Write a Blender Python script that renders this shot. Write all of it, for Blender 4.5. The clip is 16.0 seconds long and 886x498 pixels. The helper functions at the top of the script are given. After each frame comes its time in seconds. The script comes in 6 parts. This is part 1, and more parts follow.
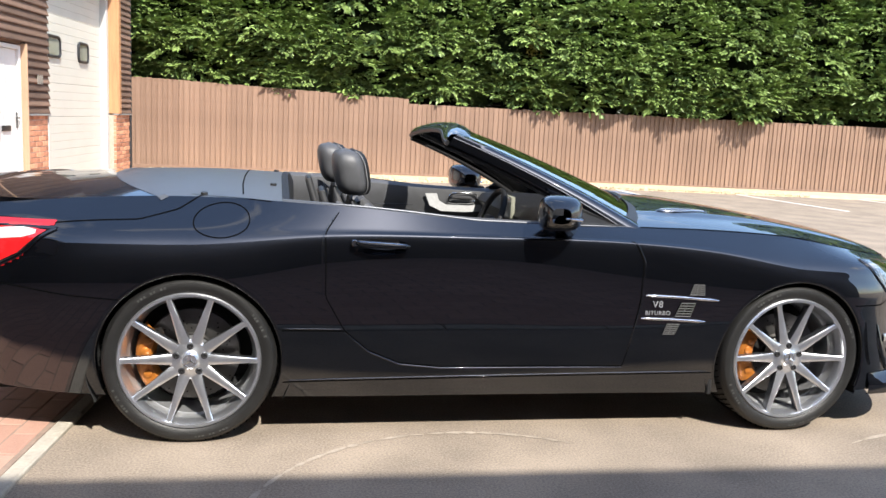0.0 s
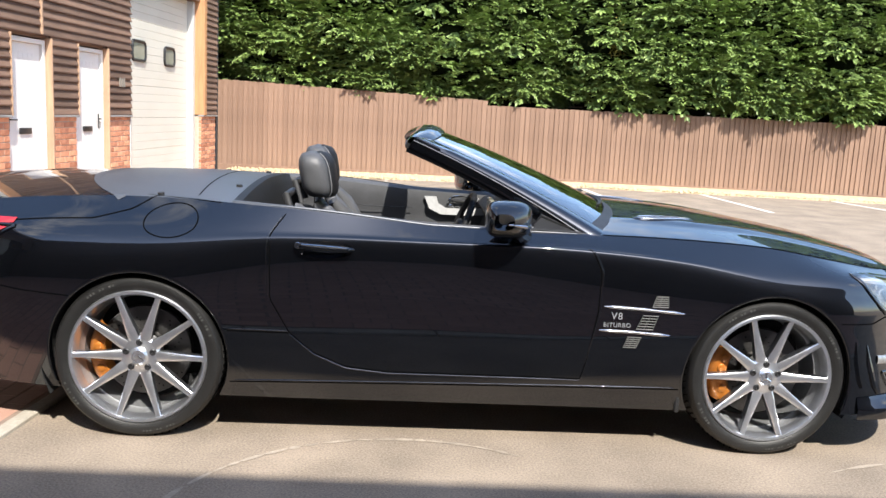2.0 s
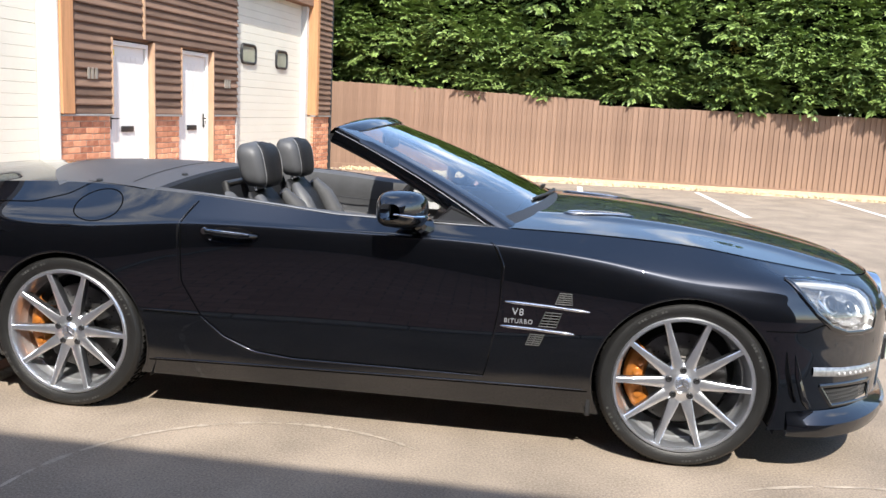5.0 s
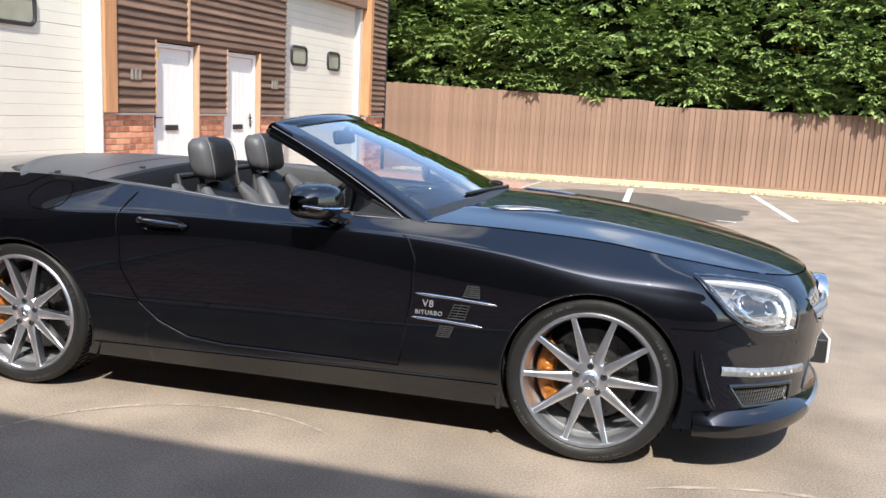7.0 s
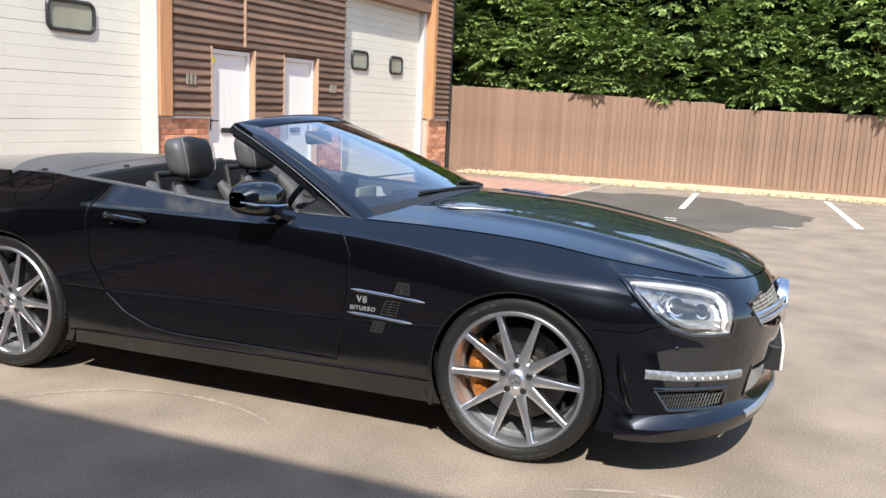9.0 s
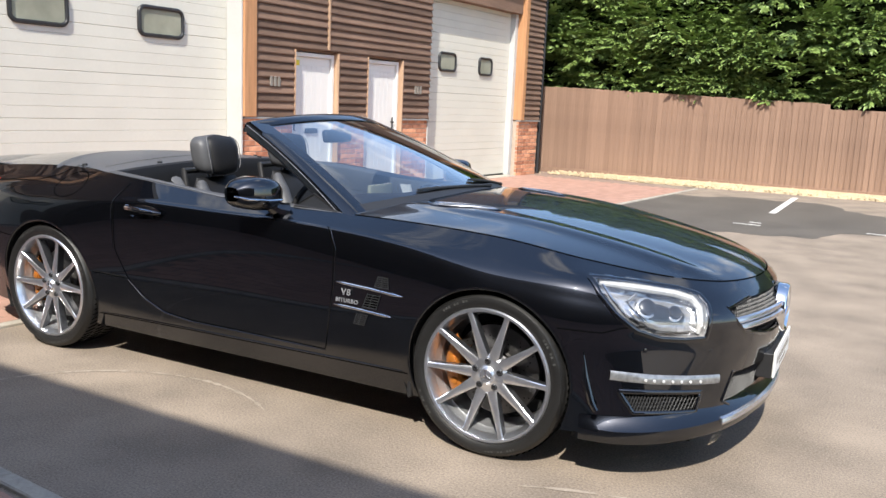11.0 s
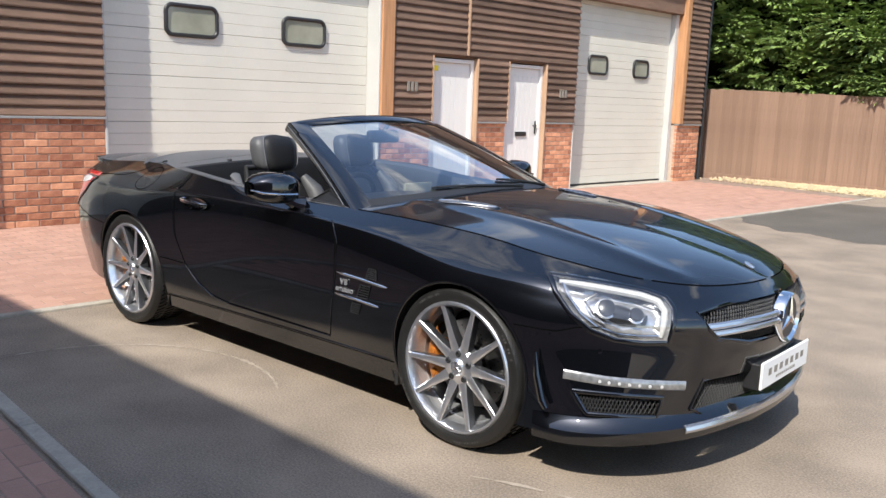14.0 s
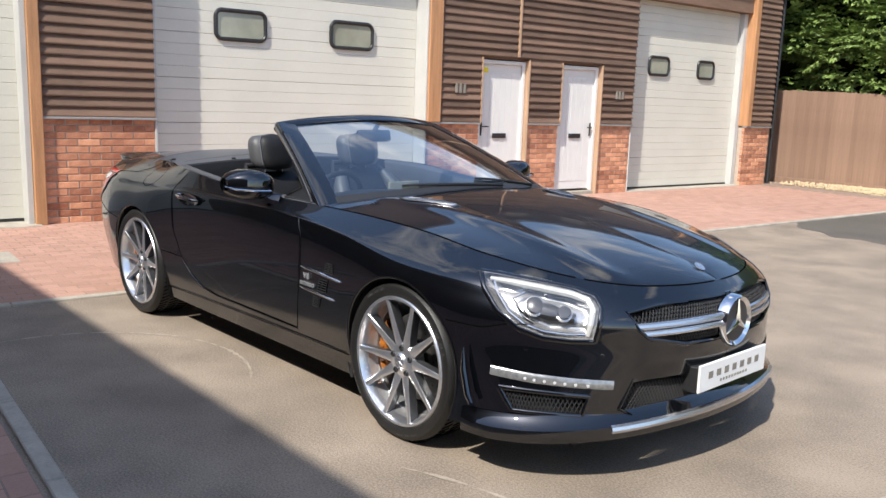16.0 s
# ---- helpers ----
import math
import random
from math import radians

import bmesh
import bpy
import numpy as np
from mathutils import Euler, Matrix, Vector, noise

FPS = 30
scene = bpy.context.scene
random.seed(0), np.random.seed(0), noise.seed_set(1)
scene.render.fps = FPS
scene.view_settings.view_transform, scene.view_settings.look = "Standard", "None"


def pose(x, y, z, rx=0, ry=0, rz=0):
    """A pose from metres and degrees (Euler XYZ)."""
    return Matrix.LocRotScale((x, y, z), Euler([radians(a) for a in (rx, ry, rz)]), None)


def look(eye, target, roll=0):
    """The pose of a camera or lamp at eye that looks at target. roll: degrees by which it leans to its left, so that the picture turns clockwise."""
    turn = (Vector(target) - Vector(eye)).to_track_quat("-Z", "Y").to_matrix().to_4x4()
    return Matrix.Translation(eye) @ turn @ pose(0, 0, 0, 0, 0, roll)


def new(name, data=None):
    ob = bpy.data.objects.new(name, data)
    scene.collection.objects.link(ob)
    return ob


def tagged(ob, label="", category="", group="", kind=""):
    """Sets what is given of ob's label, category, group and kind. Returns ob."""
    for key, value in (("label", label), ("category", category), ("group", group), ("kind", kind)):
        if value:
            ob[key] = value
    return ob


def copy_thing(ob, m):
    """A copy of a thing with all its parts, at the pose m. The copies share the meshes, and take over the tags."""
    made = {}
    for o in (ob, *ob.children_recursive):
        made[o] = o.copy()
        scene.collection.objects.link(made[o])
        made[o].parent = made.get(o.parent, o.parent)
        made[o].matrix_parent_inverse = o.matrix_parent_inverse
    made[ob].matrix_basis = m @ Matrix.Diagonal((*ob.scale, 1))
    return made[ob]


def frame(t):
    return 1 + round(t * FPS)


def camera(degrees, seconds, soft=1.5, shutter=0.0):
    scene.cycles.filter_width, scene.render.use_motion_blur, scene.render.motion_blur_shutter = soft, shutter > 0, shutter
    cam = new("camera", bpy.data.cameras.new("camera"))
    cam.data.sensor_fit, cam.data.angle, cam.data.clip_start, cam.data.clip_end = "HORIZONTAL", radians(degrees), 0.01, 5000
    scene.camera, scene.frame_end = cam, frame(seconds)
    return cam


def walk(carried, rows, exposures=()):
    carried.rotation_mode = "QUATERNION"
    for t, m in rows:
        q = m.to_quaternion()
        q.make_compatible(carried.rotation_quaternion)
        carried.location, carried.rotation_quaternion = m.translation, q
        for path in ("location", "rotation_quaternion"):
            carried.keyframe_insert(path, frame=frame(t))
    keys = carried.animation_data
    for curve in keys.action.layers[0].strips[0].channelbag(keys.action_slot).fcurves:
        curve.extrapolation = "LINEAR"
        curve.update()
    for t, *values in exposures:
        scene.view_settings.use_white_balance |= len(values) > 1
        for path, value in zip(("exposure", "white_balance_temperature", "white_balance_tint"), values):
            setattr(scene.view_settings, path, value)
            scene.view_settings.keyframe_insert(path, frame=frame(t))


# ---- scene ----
cam = camera(55.4, 16.0)
PATH = [
    (0, (0.699, -3.287, 1.328), (0.866, -1.318, 1.019), 2.8),
    (0.5, (0.869, -3.277, 1.333), (0.972, -1.304, 1.022), 2.8),
    (1, (1.028, -3.268, 1.346), (1.07, -1.293, 1.033), 2.8),
    (1.5, (1.184, -3.261, 1.356), (1.164, -1.286, 1.041), 2.8),
    (2, (1.345, -3.238, 1.364), (1.259, -1.265, 1.046), 2.9),
    (2.5, (1.505, -3.217, 1.373), (1.352, -1.248, 1.053), 2.8),
    (3, (1.666, -3.196, 1.367), (1.449, -1.235, 1.044), 2.8),
    (3.5, (1.842, -3.173, 1.362), (1.562, -1.219, 1.037), 2.8),
    (6, (2.703, -3.024, 1.363), (2.155, -1.129, 1.031), 2.7),
    (6.5, (2.876, -2.995, 1.365), (2.282, -1.115, 1.032), 2.7),
    (7, (3.04, -2.964, 1.368), (2.4, -1.099, 1.034), 2.8),
    (7.5, (3.193, -2.916, 1.363), (2.505, -1.068, 1.029), 2.9),
    (8, (3.353, -2.855, 1.367), (2.611, -1.028, 1.033), 2.9),
    (10.5, (4.061, -2.622, 1.394), (3.046, -0.932, 1.054), 2.4),
    (11, (4.176, -2.548, 1.394), (3.093, -0.902, 1.051), 2.5),
    (11.5, (4.297, -2.484, 1.398), (3.138, -0.891, 1.054), 2.3),
    (12, (4.429, -2.414, 1.394), (3.199, -0.876, 1.047), 2.3),
    (12.5, (4.576, -2.368, 1.398), (3.284, -0.881, 1.051), 2.3),
    (13, (4.697, -2.274, 1.405), (3.352, -0.835, 1.057), 2.1),
    (13.5, (4.811, -2.178, 1.407), (3.421, -0.783, 1.058), 2.1),
    (14, (4.922, -2.077, 1.407), (3.489, -0.726, 1.058), 2.1),
    (14.5, (5.036, -1.973, 1.411), (3.563, -0.666, 1.061), 2.1),
    (15, (5.157, -1.878, 1.418), (3.647, -0.613, 1.067), 1.9),
    (15.5, (5.263, -1.774, 1.422), (3.722, -0.548, 1.072), 1.9),
    (16, (5.354, -1.665, 1.413), (3.785, -0.476, 1.063), 2.0),
]
walk(cam, [(t, look(eye, target, roll)) for t, eye, target, roll in PATH], ((0, 1.19), (3.5, 1.18), (7, 1.00), (10.5, 0.88), (13, 0.80), (16, 0.69)))

# ---------- light ----------
SUN_DIR = Vector((-0.40, 0.92, -1.12)).normalized()      # the way the sunlight travels
world = bpy.data.worlds.new("sky")
scene.world = world
world.use_nodes = True
wn, wl = world.node_tree.nodes, world.node_tree.links
sky = wn.new("ShaderNodeTexSky")
sky.sky_type = "NISHITA"
sky.sun_disc = False
sky.sun_elevation = math.asin(-SUN_DIR.z)
sky.sun_rotation = math.atan2(-SUN_DIR.x, -SUN_DIR.y)
sky.air_density, sky.dust_density, sky.ozone_density = 1.0, 1.0, 1.8
wn["Background"].inputs["Strength"].default_value = 0.172
# scattered fair-weather clouds over the whole sky
w_tc, w_map, w_noise, w_ramp, w_mix = (wn.new("ShaderNode" + k) for k in ("TexCoord", "Mapping", "TexNoise", "MapRange", "Mix"))
w_map.inputs["Scale"].default_value = (1.0, 1.0, 1.8)
w_noise.inputs["Scale"].default_value, w_noise.inputs["Detail"].default_value, w_noise.inputs["Roughness"].default_value = 2.6, 8, 0.58
w_ramp.inputs["From Min"].default_value, w_ramp.inputs["From Max"].default_value, w_ramp.inputs["To Max"].default_value = 0.56, 0.70, 0.85
w_mix.data_type = "RGBA"
w_mix.inputs["B"].default_value = (6.6, 6.4, 6.1, 1)
wl.new(w_tc.outputs["Generated"], w_map.inputs["Vector"])
wl.new(w_map.outputs[0], w_noise.inputs["Vector"])
wl.new(w_noise.outputs["Fac"], w_ramp.inputs["Value"])
wl.new(w_ramp.outputs[0], w_mix.inputs["Factor"])
wl.new(sky.outputs[0], w_mix.inputs["A"])
wl.new(w_mix.outputs["Result"], wn["Background"].inputs["Color"])
sun_data = bpy.data.lights.new("sun", "SUN")
sun_data.energy, sun_data.angle, sun_data.color = 4.2, radians(0.55), (1.0, 0.955, 0.875)
sun = new("sun", sun_data)
sun.matrix_world = look((0, 0, 30), Vector((0, 0, 30)) + SUN_DIR)


# ---------- materials ----------
def mat(name, color, rough=0.5, metal=0.0, var=0.15, scale=6.0, fine=60.0, bump=0.0, bump_scale=80.0,
        coat=0.0, coat_rough=0.03, tint=None, fine_weight=0.5, per_object=0.0, rough_var=0.1, spec=0.5, stretch=(1, 1, 1), stain=0.0, island=0.0):
    m = bpy.data.materials.new(name)
    m.use_nodes = True
    n, l = m.node_tree.nodes, m.node_tree.links
    p = n["Principled BSDF"]
    p.inputs["Roughness"].default_value, p.inputs["Metallic"].default_value = rough, metal
    p.inputs["Specular IOR Level"].default_value = spec
    p.inputs["Coat Weight"].default_value, p.inputs["Coat Roughness"].default_value = coat, coat_rough
    tc, mp = n.new("ShaderNodeTexCoord"), n.new("ShaderNodeMapping")
    mp.inputs["Scale"].default_value = stretch
    l.new(tc.outputs["Object"], mp.inputs["Vector"])
    big, small = n.new("ShaderNodeTexNoise"), n.new("ShaderNodeTexNoise")
    for tex, sc, det in ((big, scale, 4), (small, fine, 3)):
        tex.inputs["Scale"].default_value, tex.inputs["Detail"].default_value = sc, det
        l.new(mp.outputs[0], tex.inputs["Vector"])
    add = n.new("ShaderNodeMath")
    add.operation = "MULTIPLY_ADD"
    add.inputs[1].default_value = fine_weight
    l.new(small.outputs["Fac"], add.inputs[0])
    l.new(big.outputs["Fac"], add.inputs[2])           # about 0.75 in the mean
    source = add.outputs[0]
    for amount, node, socket in ((per_object, "ShaderNodeObjectInfo", "Random"), (island, "ShaderNodeNewGeometry", "Random Per Island")):
        if amount:
            oi, ma = n.new(node), n.new("ShaderNodeMath")
            ma.operation = "MULTIPLY_ADD"
            ma.inputs[1].default_value = amount
            l.new(oi.outputs[socket], ma.inputs[0])
            l.new(source, ma.inputs[2])
            source = ma.outputs[0]
    ramp = n.new("ShaderNodeMapRange")
    ramp.inputs["From Min"].default_value, ramp.inputs["From Max"].default_value = 0.20 + 0.5 * fine_weight, 0.80 + 0.5 * fine_weight + per_object + island
    l.new(source, ramp.inputs["Value"])
    mix = n.new("ShaderNodeMix")
    mix.data_type = "RGBA"
    lo = tuple(c * (1 - var) for c in color)
    hi = tuple(min(1, c * (1 + var)) for c in (tint or color))
    mix.inputs["A"].default_value, mix.inputs["B"].default_value = (*lo, 1), (*hi, 1)
    l.new(ramp.outputs[0], mix.inputs["Factor"])
    colour = mix.outputs["Result"]
    if stain:
        st, sr, sm = n.new("ShaderNodeTexNoise"), n.new("ShaderNodeMapRange"), n.new("ShaderNodeMix")
        st.inputs["Scale"].default_value, st.inputs["Detail"].default_value = scale * 0.37, 6
        sr.inputs["From Min"].default_value, sr.inputs["From Max"].default_value = 0.52, 0.72
        sr.inputs["To Max"].default_value = stain
        sm.data_type = "RGBA"
        l.new(tc.outputs["Object"], st.inputs["Vector"])
        l.new(st.outputs["Fac"], sr.inputs["Value"])
        l.new(sr.outputs[0], sm.inputs["Factor"])
        l.new(colour, sm.inputs["A"])
        sm.inputs["B"].default_value = (*(c * 0.55 for c in color), 1)
        colour = sm.outputs["Result"]
    l.new(colour, p.inputs["Base Color"])
    if rough_var:
        rr = n.new("ShaderNodeMapRange")
        rr.inputs["To Min"].default_value, rr.inputs["To Max"].default_value = max(0.0, rough * (1 - rough_var)), min(1, rough * (1 + rough_var))
        l.new(big.outputs["Fac"], rr.inputs["Value"])
        l.new(rr.outputs[0], p.inputs["Roughness"])
    if bump:
        bt, b = n.new("ShaderNodeTexNoise"), n.new("ShaderNodeBump")
        bt.inputs["Scale"].default_value, bt.inputs["Detail"].default_value = bump_scale, 3
        l.new(mp.outputs[0], bt.inputs["Vector"])
        b.inputs["Strength"].default_value, b.inputs["Distance"].default_value = min(1, bump), 0.01
        l.new(bt.outputs["Fac"], b.inputs["Height"])
        l.new(b.outputs[0], p.inputs["Normal"])
    return m


def glass(name, color=(1, 1, 1), rough=0.0, mix=0.12):
    """A thin pane: clear with a mirror of its own that Fresnel drives."""
    m = bpy.data.materials.new(name)
    m.use_nodes = True
    n, l = m.node_tree.nodes, m.node_tree.links
    n.remove(n["Principled BSDF"])
    tr, gl, fr, mx = (n.new("ShaderNode" + k) for k in ("BsdfTransparent", "BsdfGlossy", "Fresnel", "MixShader"))
    tr.inputs["Color"].default_value = (*color, 1)
    gl.inputs["Roughness"].default_value = rough
    fr.inputs["IOR"].default_value = 1.5
    ma = n.new("ShaderNodeMath")
    ma.operation = "MULTIPLY_ADD"
    ma.inputs[1].default_value, ma.inputs[2].default_value = 2.2, mix * 0.3
    l.new(fr.outputs[0], ma.inputs[0])
    l.new(ma.outputs[0], mx.inputs[0])
    l.new(tr.outputs[0], mx.inputs[1])
    l.new(gl.outputs[0], mx.inputs[2])
    l.new(mx.outputs[0], n["Material Output"].inputs["Surface"])
    return m


M_ASPHALT = mat("asphalt", (0.246, 0.198, 0.152), 0.92, var=0.34, scale=2.2, fine=110, fine_weight=1.3, bump=0.45, bump_scale=220, stain=0.2)
M_WET = mat("damp_asphalt", (0.100, 0.088, 0.073), 0.72, var=0.25, scale=1.5, fine=120, bump=0.4, bump_scale=170)
M_PAVER = mat("red_paver", (0.35, 0.195, 0.145), 0.85, var=0.2, scale=5, fine=90, bump=0.3, bump_scale=120, per_object=0.5, tint=(0.42, 0.25, 0.19), island=0.5)
M_JOINT = mat("sand_joint", (0.25, 0.18, 0.14), 0.95, var=0.25, scale=9, bump=0.3)
M_KERB = mat("concrete_edging", (0.36, 0.325, 0.27), 0.9, var=0.25, scale=7, bump=0.3)
M_LINE = mat("line_paint", (0.62, 0.60, 0.56), 0.8, var=0.25, scale=12, bump=0.2, stain=0.5)
M_GRAVEL = mat("pale_gravel", (0.50, 0.40, 0.25), 0.9, var=0.35, scale=4, fine=70, bump=0.8, bump_scale=60, island=0.4)
M_BRICK = mat("brick", (0.36, 0.095, 0.046), 0.88, var=0.48, scale=16, fine=80, bump=0.4, bump_scale=90, per_object=0.9, tint=(0.54, 0.27, 0.155))
M_MORTAR = mat("mortar", (0.42, 0.34, 0.27), 0.95, var=0.15, scale=14, bump=0.3)
M_CLAD = mat("weathered_cladding", (0.088, 0.050, 0.033), 0.85, var=0.38, scale=3, fine=30, bump=0.4, bump_scale=40, per_object=0.6, tint=(0.175, 0.108, 0.074), stretch=(6, 0.7, 9))
M_POST = mat("oiled_timber_post", (0.44, 0.225, 0.105), 0.6, var=0.25, scale=3, fine=30, bump=0.25, bump_scale=40, stretch=(8, 8, 0.6))
M_FENCE = mat("stained_fence_board", (0.190, 0.112, 0.073), 0.8, var=0.22, scale=3, fine=35, bump=0.35, bump_scale=40, per_object=0.35, stretch=(8, 8, 0.5), tint=(0.225, 0.140, 0.095))
M_GATE = mat("off_white_gate", (0.60, 0.58, 0.505), 0.45, var=0.05, scale=2, fine=30, bump=0.05, bump_scale=200)
M_STEEL = mat("grey_steel", (0.20, 0.21, 0.22), 0.5, var=0.08, scale=3)
M_LINER = mat("pale_steel_liner", (0.46, 0.46, 0.44), 0.5, var=0.08, scale=3)
M_JAMB = mat("weathered_timber_jamb", (0.40, 0.26, 0.165), 0.75, var=0.25, scale=3, fine=30, bump=0.25, bump_scale=40, stretch=(8, 8, 0.6))
M_DOORW = mat("white_door", (0.68, 0.675, 0.65), 0.35, var=0.04, scale=3)
M_FLASH = mat("lead_flashing", (0.30, 0.30, 0.29), 0.55, var=0.15, scale=8, metal=0.3)
M_BLACKP = mat("black_plastic", (0.018, 0.018, 0.019), 0.45, var=0.2, scale=20, bump=0.05, bump_scale=300)
M_GREY = mat("number_grey", (0.22, 0.20, 0.17), 0.5)
M_YEL = mat("yellow_sticker", (0.75, 0.62, 0.05), 0.5)
M_BARK = mat("bark", (0.10, 0.07, 0.05), 0.95, var=0.35, scale=5, bump=0.8, bump_scale=20, stretch=(4, 4, 0.7))
M_LEAF = mat("conifer_spray", (0.088, 0.150, 0.034), 0.5, var=0.40, scale=1.1, fine=9, tint=(0.205, 0.285, 0.075), island=0.45)
M_LEAF.node_tree.nodes["Principled BSDF"].inputs["Subsurface Weight"].default_value = 0.0
M_WALL = mat("dark_stained_wall", (0.095, 0.070, 0.055), 0.9, var=0.3, scale=3, fine=40, bump=0.3)
M_ROOF = mat("roof_slate", (0.10, 0.10, 0.11), 0.7, var=0.2, scale=4)
M_WIN = mat("frosted_pane", (0.30, 0.30, 0.235), 0.10, var=0.3, scale=1.5, fine=5, spec=0.8)


# ---------- mesh helpers ----------
def finish(bm, name, smooth=True, angle=35):
    bmesh.ops.recalc_face_normals(bm, faces=bm.faces)
    me = bpy.data.meshes.new(name)
    bm.to_mesh(me)
    bm.free()
    if smooth:
        me.polygons.foreach_set("use_smooth", [True] * len(me.polygons))
        me.set_sharp_from_angle(angle=radians(angle))
    return me


def thing(name, label, category, group="", kind="", m=None, data=None):
    ob = tagged(new(name, data), label, category, group, kind)
    if m is not None:
        ob.matrix_world = m
    return ob


def part(name, bm, material, parent, label="", smooth=True, m=None, angle=35):
    ob = new(name, bm if isinstance(bm, bpy.types.Mesh) else finish(bm, name, smooth, angle))
    if not ob.data.materials:
        ob.data.materials.append(material)
    ob.parent = parent
    if m is not None:
        ob.matrix_basis = m
    if label:
        tagged(ob, label)
    return ob


def solid(name, bm, material, label, category, kind="", group="", smooth=True, m=None):
    me = finish(bm, name, smooth)
    me.materials.append(material)
    return thing(name, label, category, group, kind, m, me)


def box(bm, lo, hi, bevel=0.0, seg=2):
    r = bmesh.ops.create_cube(bm, size=1.0)
    vs = r["verts"]
    for v in vs:
        for i in range(3):
            v.co[i] = lo[i] + (v.co[i] + 0.5) * (hi[i] - lo[i])
    if bevel:
        es = list({e for v in vs for e in v.link_edges})
        bmesh.ops.bevel(bm, geom=es, offset=bevel, segments=seg, affect="EDGES", profile=0.5)
    return bm


def boxed(lo, hi, bevel=0.0, seg=2):
    return box(bmesh.new(), lo, hi, bevel, seg)


def tube(bm, pts, r, n=8, closed=False, radii=None):
    pts = [Vector(p) for p in pts]
    rings, up = [], None
    k = len(pts)
    for i, p in enumerate(pts):
        a = pts[(i - 1) % k] if closed or i else p
        b = pts[(i + 1) % k] if closed or i < k - 1 else p
        d = (b - a).normalized()
        if up is None:
            up = d.orthogonal().normalized()
        up = (up - d * up.dot(d)).normalized()
        q = d.cross(up)
        rr = radii[i] if radii else r
        rings.append([bm.verts.new(p + (up * math.cos(2 * math.pi * j / n) + q * math.sin(2 * math.pi * j / n)) * rr) for j in range(n)])
    for i in range(k if closed else k - 1):
        a, b = rings[i], rings[(i + 1) % k]
        for j in range(n):
            bm.faces.new((a[j], a[(j + 1) % n], b[(j + 1) % n], b[j]))
    if not closed:
        bm.faces.new(rings[0][::-1])
        bm.faces.new(rings[-1])
    return bm


def lathe(bm, prof, n=48, axis="y", at=(0, 0, 0)):
    """Turns (radius, along) about an axis."""
    rows = []
    for r, h in prof:
        row = []
        for j in range(n):
            a = 2 * math.pi * j / n
            c, s = r * math.cos(a), r * math.sin(a)
            p = {"y": (c, h, s), "z": (c, s, h), "x": (h, c, s)}[axis]
            row.append(bm.verts.new(Vector(p) + Vector(at)))
        rows.append(row)
    for a, b in zip(rows, rows[1:]):
        for j in range(n):
            bm.faces.new((a[j], a[(j + 1) % n], b[(j + 1) % n], b[j]))
    return bm


def sheet(bm, rows):
    """A grid of points as faces."""
    vs = [[bm.verts.new(p) for p in row] for row in rows]
    for a, b in zip(vs, vs[1:]):
        for i in range(len(a) - 1):
            bm.faces.new((a[i], a[i + 1], b[i + 1], b[i]))
    return bm


def poly(bm, pts, z0, z1):
    """A flat slab with the outline pts."""
    lo, hi = [bm.verts.new((*p, z0)) for p in pts], [bm.verts.new((*p, z1)) for p in pts]
    bm.faces.new(hi)
    for i in range(len(pts)):
        j = (i + 1) % len(pts)
        bm.faces.new((lo[i], lo[j], hi[j], hi[i]))
    return bm


# ---------- ground ----------
bm = bmesh.new()
sheet(bm, [[(x, y, 0.0) for x in (-600, -60, -20, -8, 0, 8, 20, 60, 600)] for y in (-600, -60, -20, -5, 0, 5, 15, 60, 600)])
solid("ground", bm, M_ASPHALT, "sun-bleached grey asphalt yard with faint tyre marks", "ground", "structure", smooth=False)

EDGE_X, EDGE_Y, WALL_X = -0.53, -1.03, -3.89
bm = bmesh.new()
poly(bm, [(WALL_X - 0.2, -8), (EDGE_X - 0.04, -8), (EDGE_X - 0.04, 12.6), (-1.5, 13.1), (-3.0, 13.6), (WALL_X - 0.2, 13.8)], -0.05, 0.012)
forecourt = solid("pavement", bm, M_JOINT, "red block paving along the workshop front", "pavement", "structure", smooth=False)
bm = bmesh.new()
poly(bm, [(EDGE_X + 0.06, -8), (9, -8), (9, EDGE_Y - 0.07), (EDGE_X + 0.06, EDGE_Y - 0.07)], -0.05, 0.012)
apron = solid("pavement", bm, M_JOINT, "dark red block paving in the shade", "pavement", "structure", smooth=False)
bm = bmesh.new()
for i in range(23):
    box(bm, (EDGE_X - 0.035, -8 + i * 0.915, -0.05), (EDGE_X + 0.030, -8 + i * 0.915 + 0.907, 0.020), 0.006, 1)
solid("kerb", bm, M_KERB, "flush pale concrete edging strip", "kerb", "structure")
bm = bmesh.new()
for i in range(11):
    box(bm, (EDGE_X + 0.06 + i * 0.915, EDGE_Y - 0.045, -0.05), (EDGE_X + 0.06 + i * 0.915 + 0.907, EDGE_Y + 0.025, 0.020), 0.006, 1)
solid("kerb", bm, M_KERB, "flush pale concrete edging strip", "kerb", "structure")

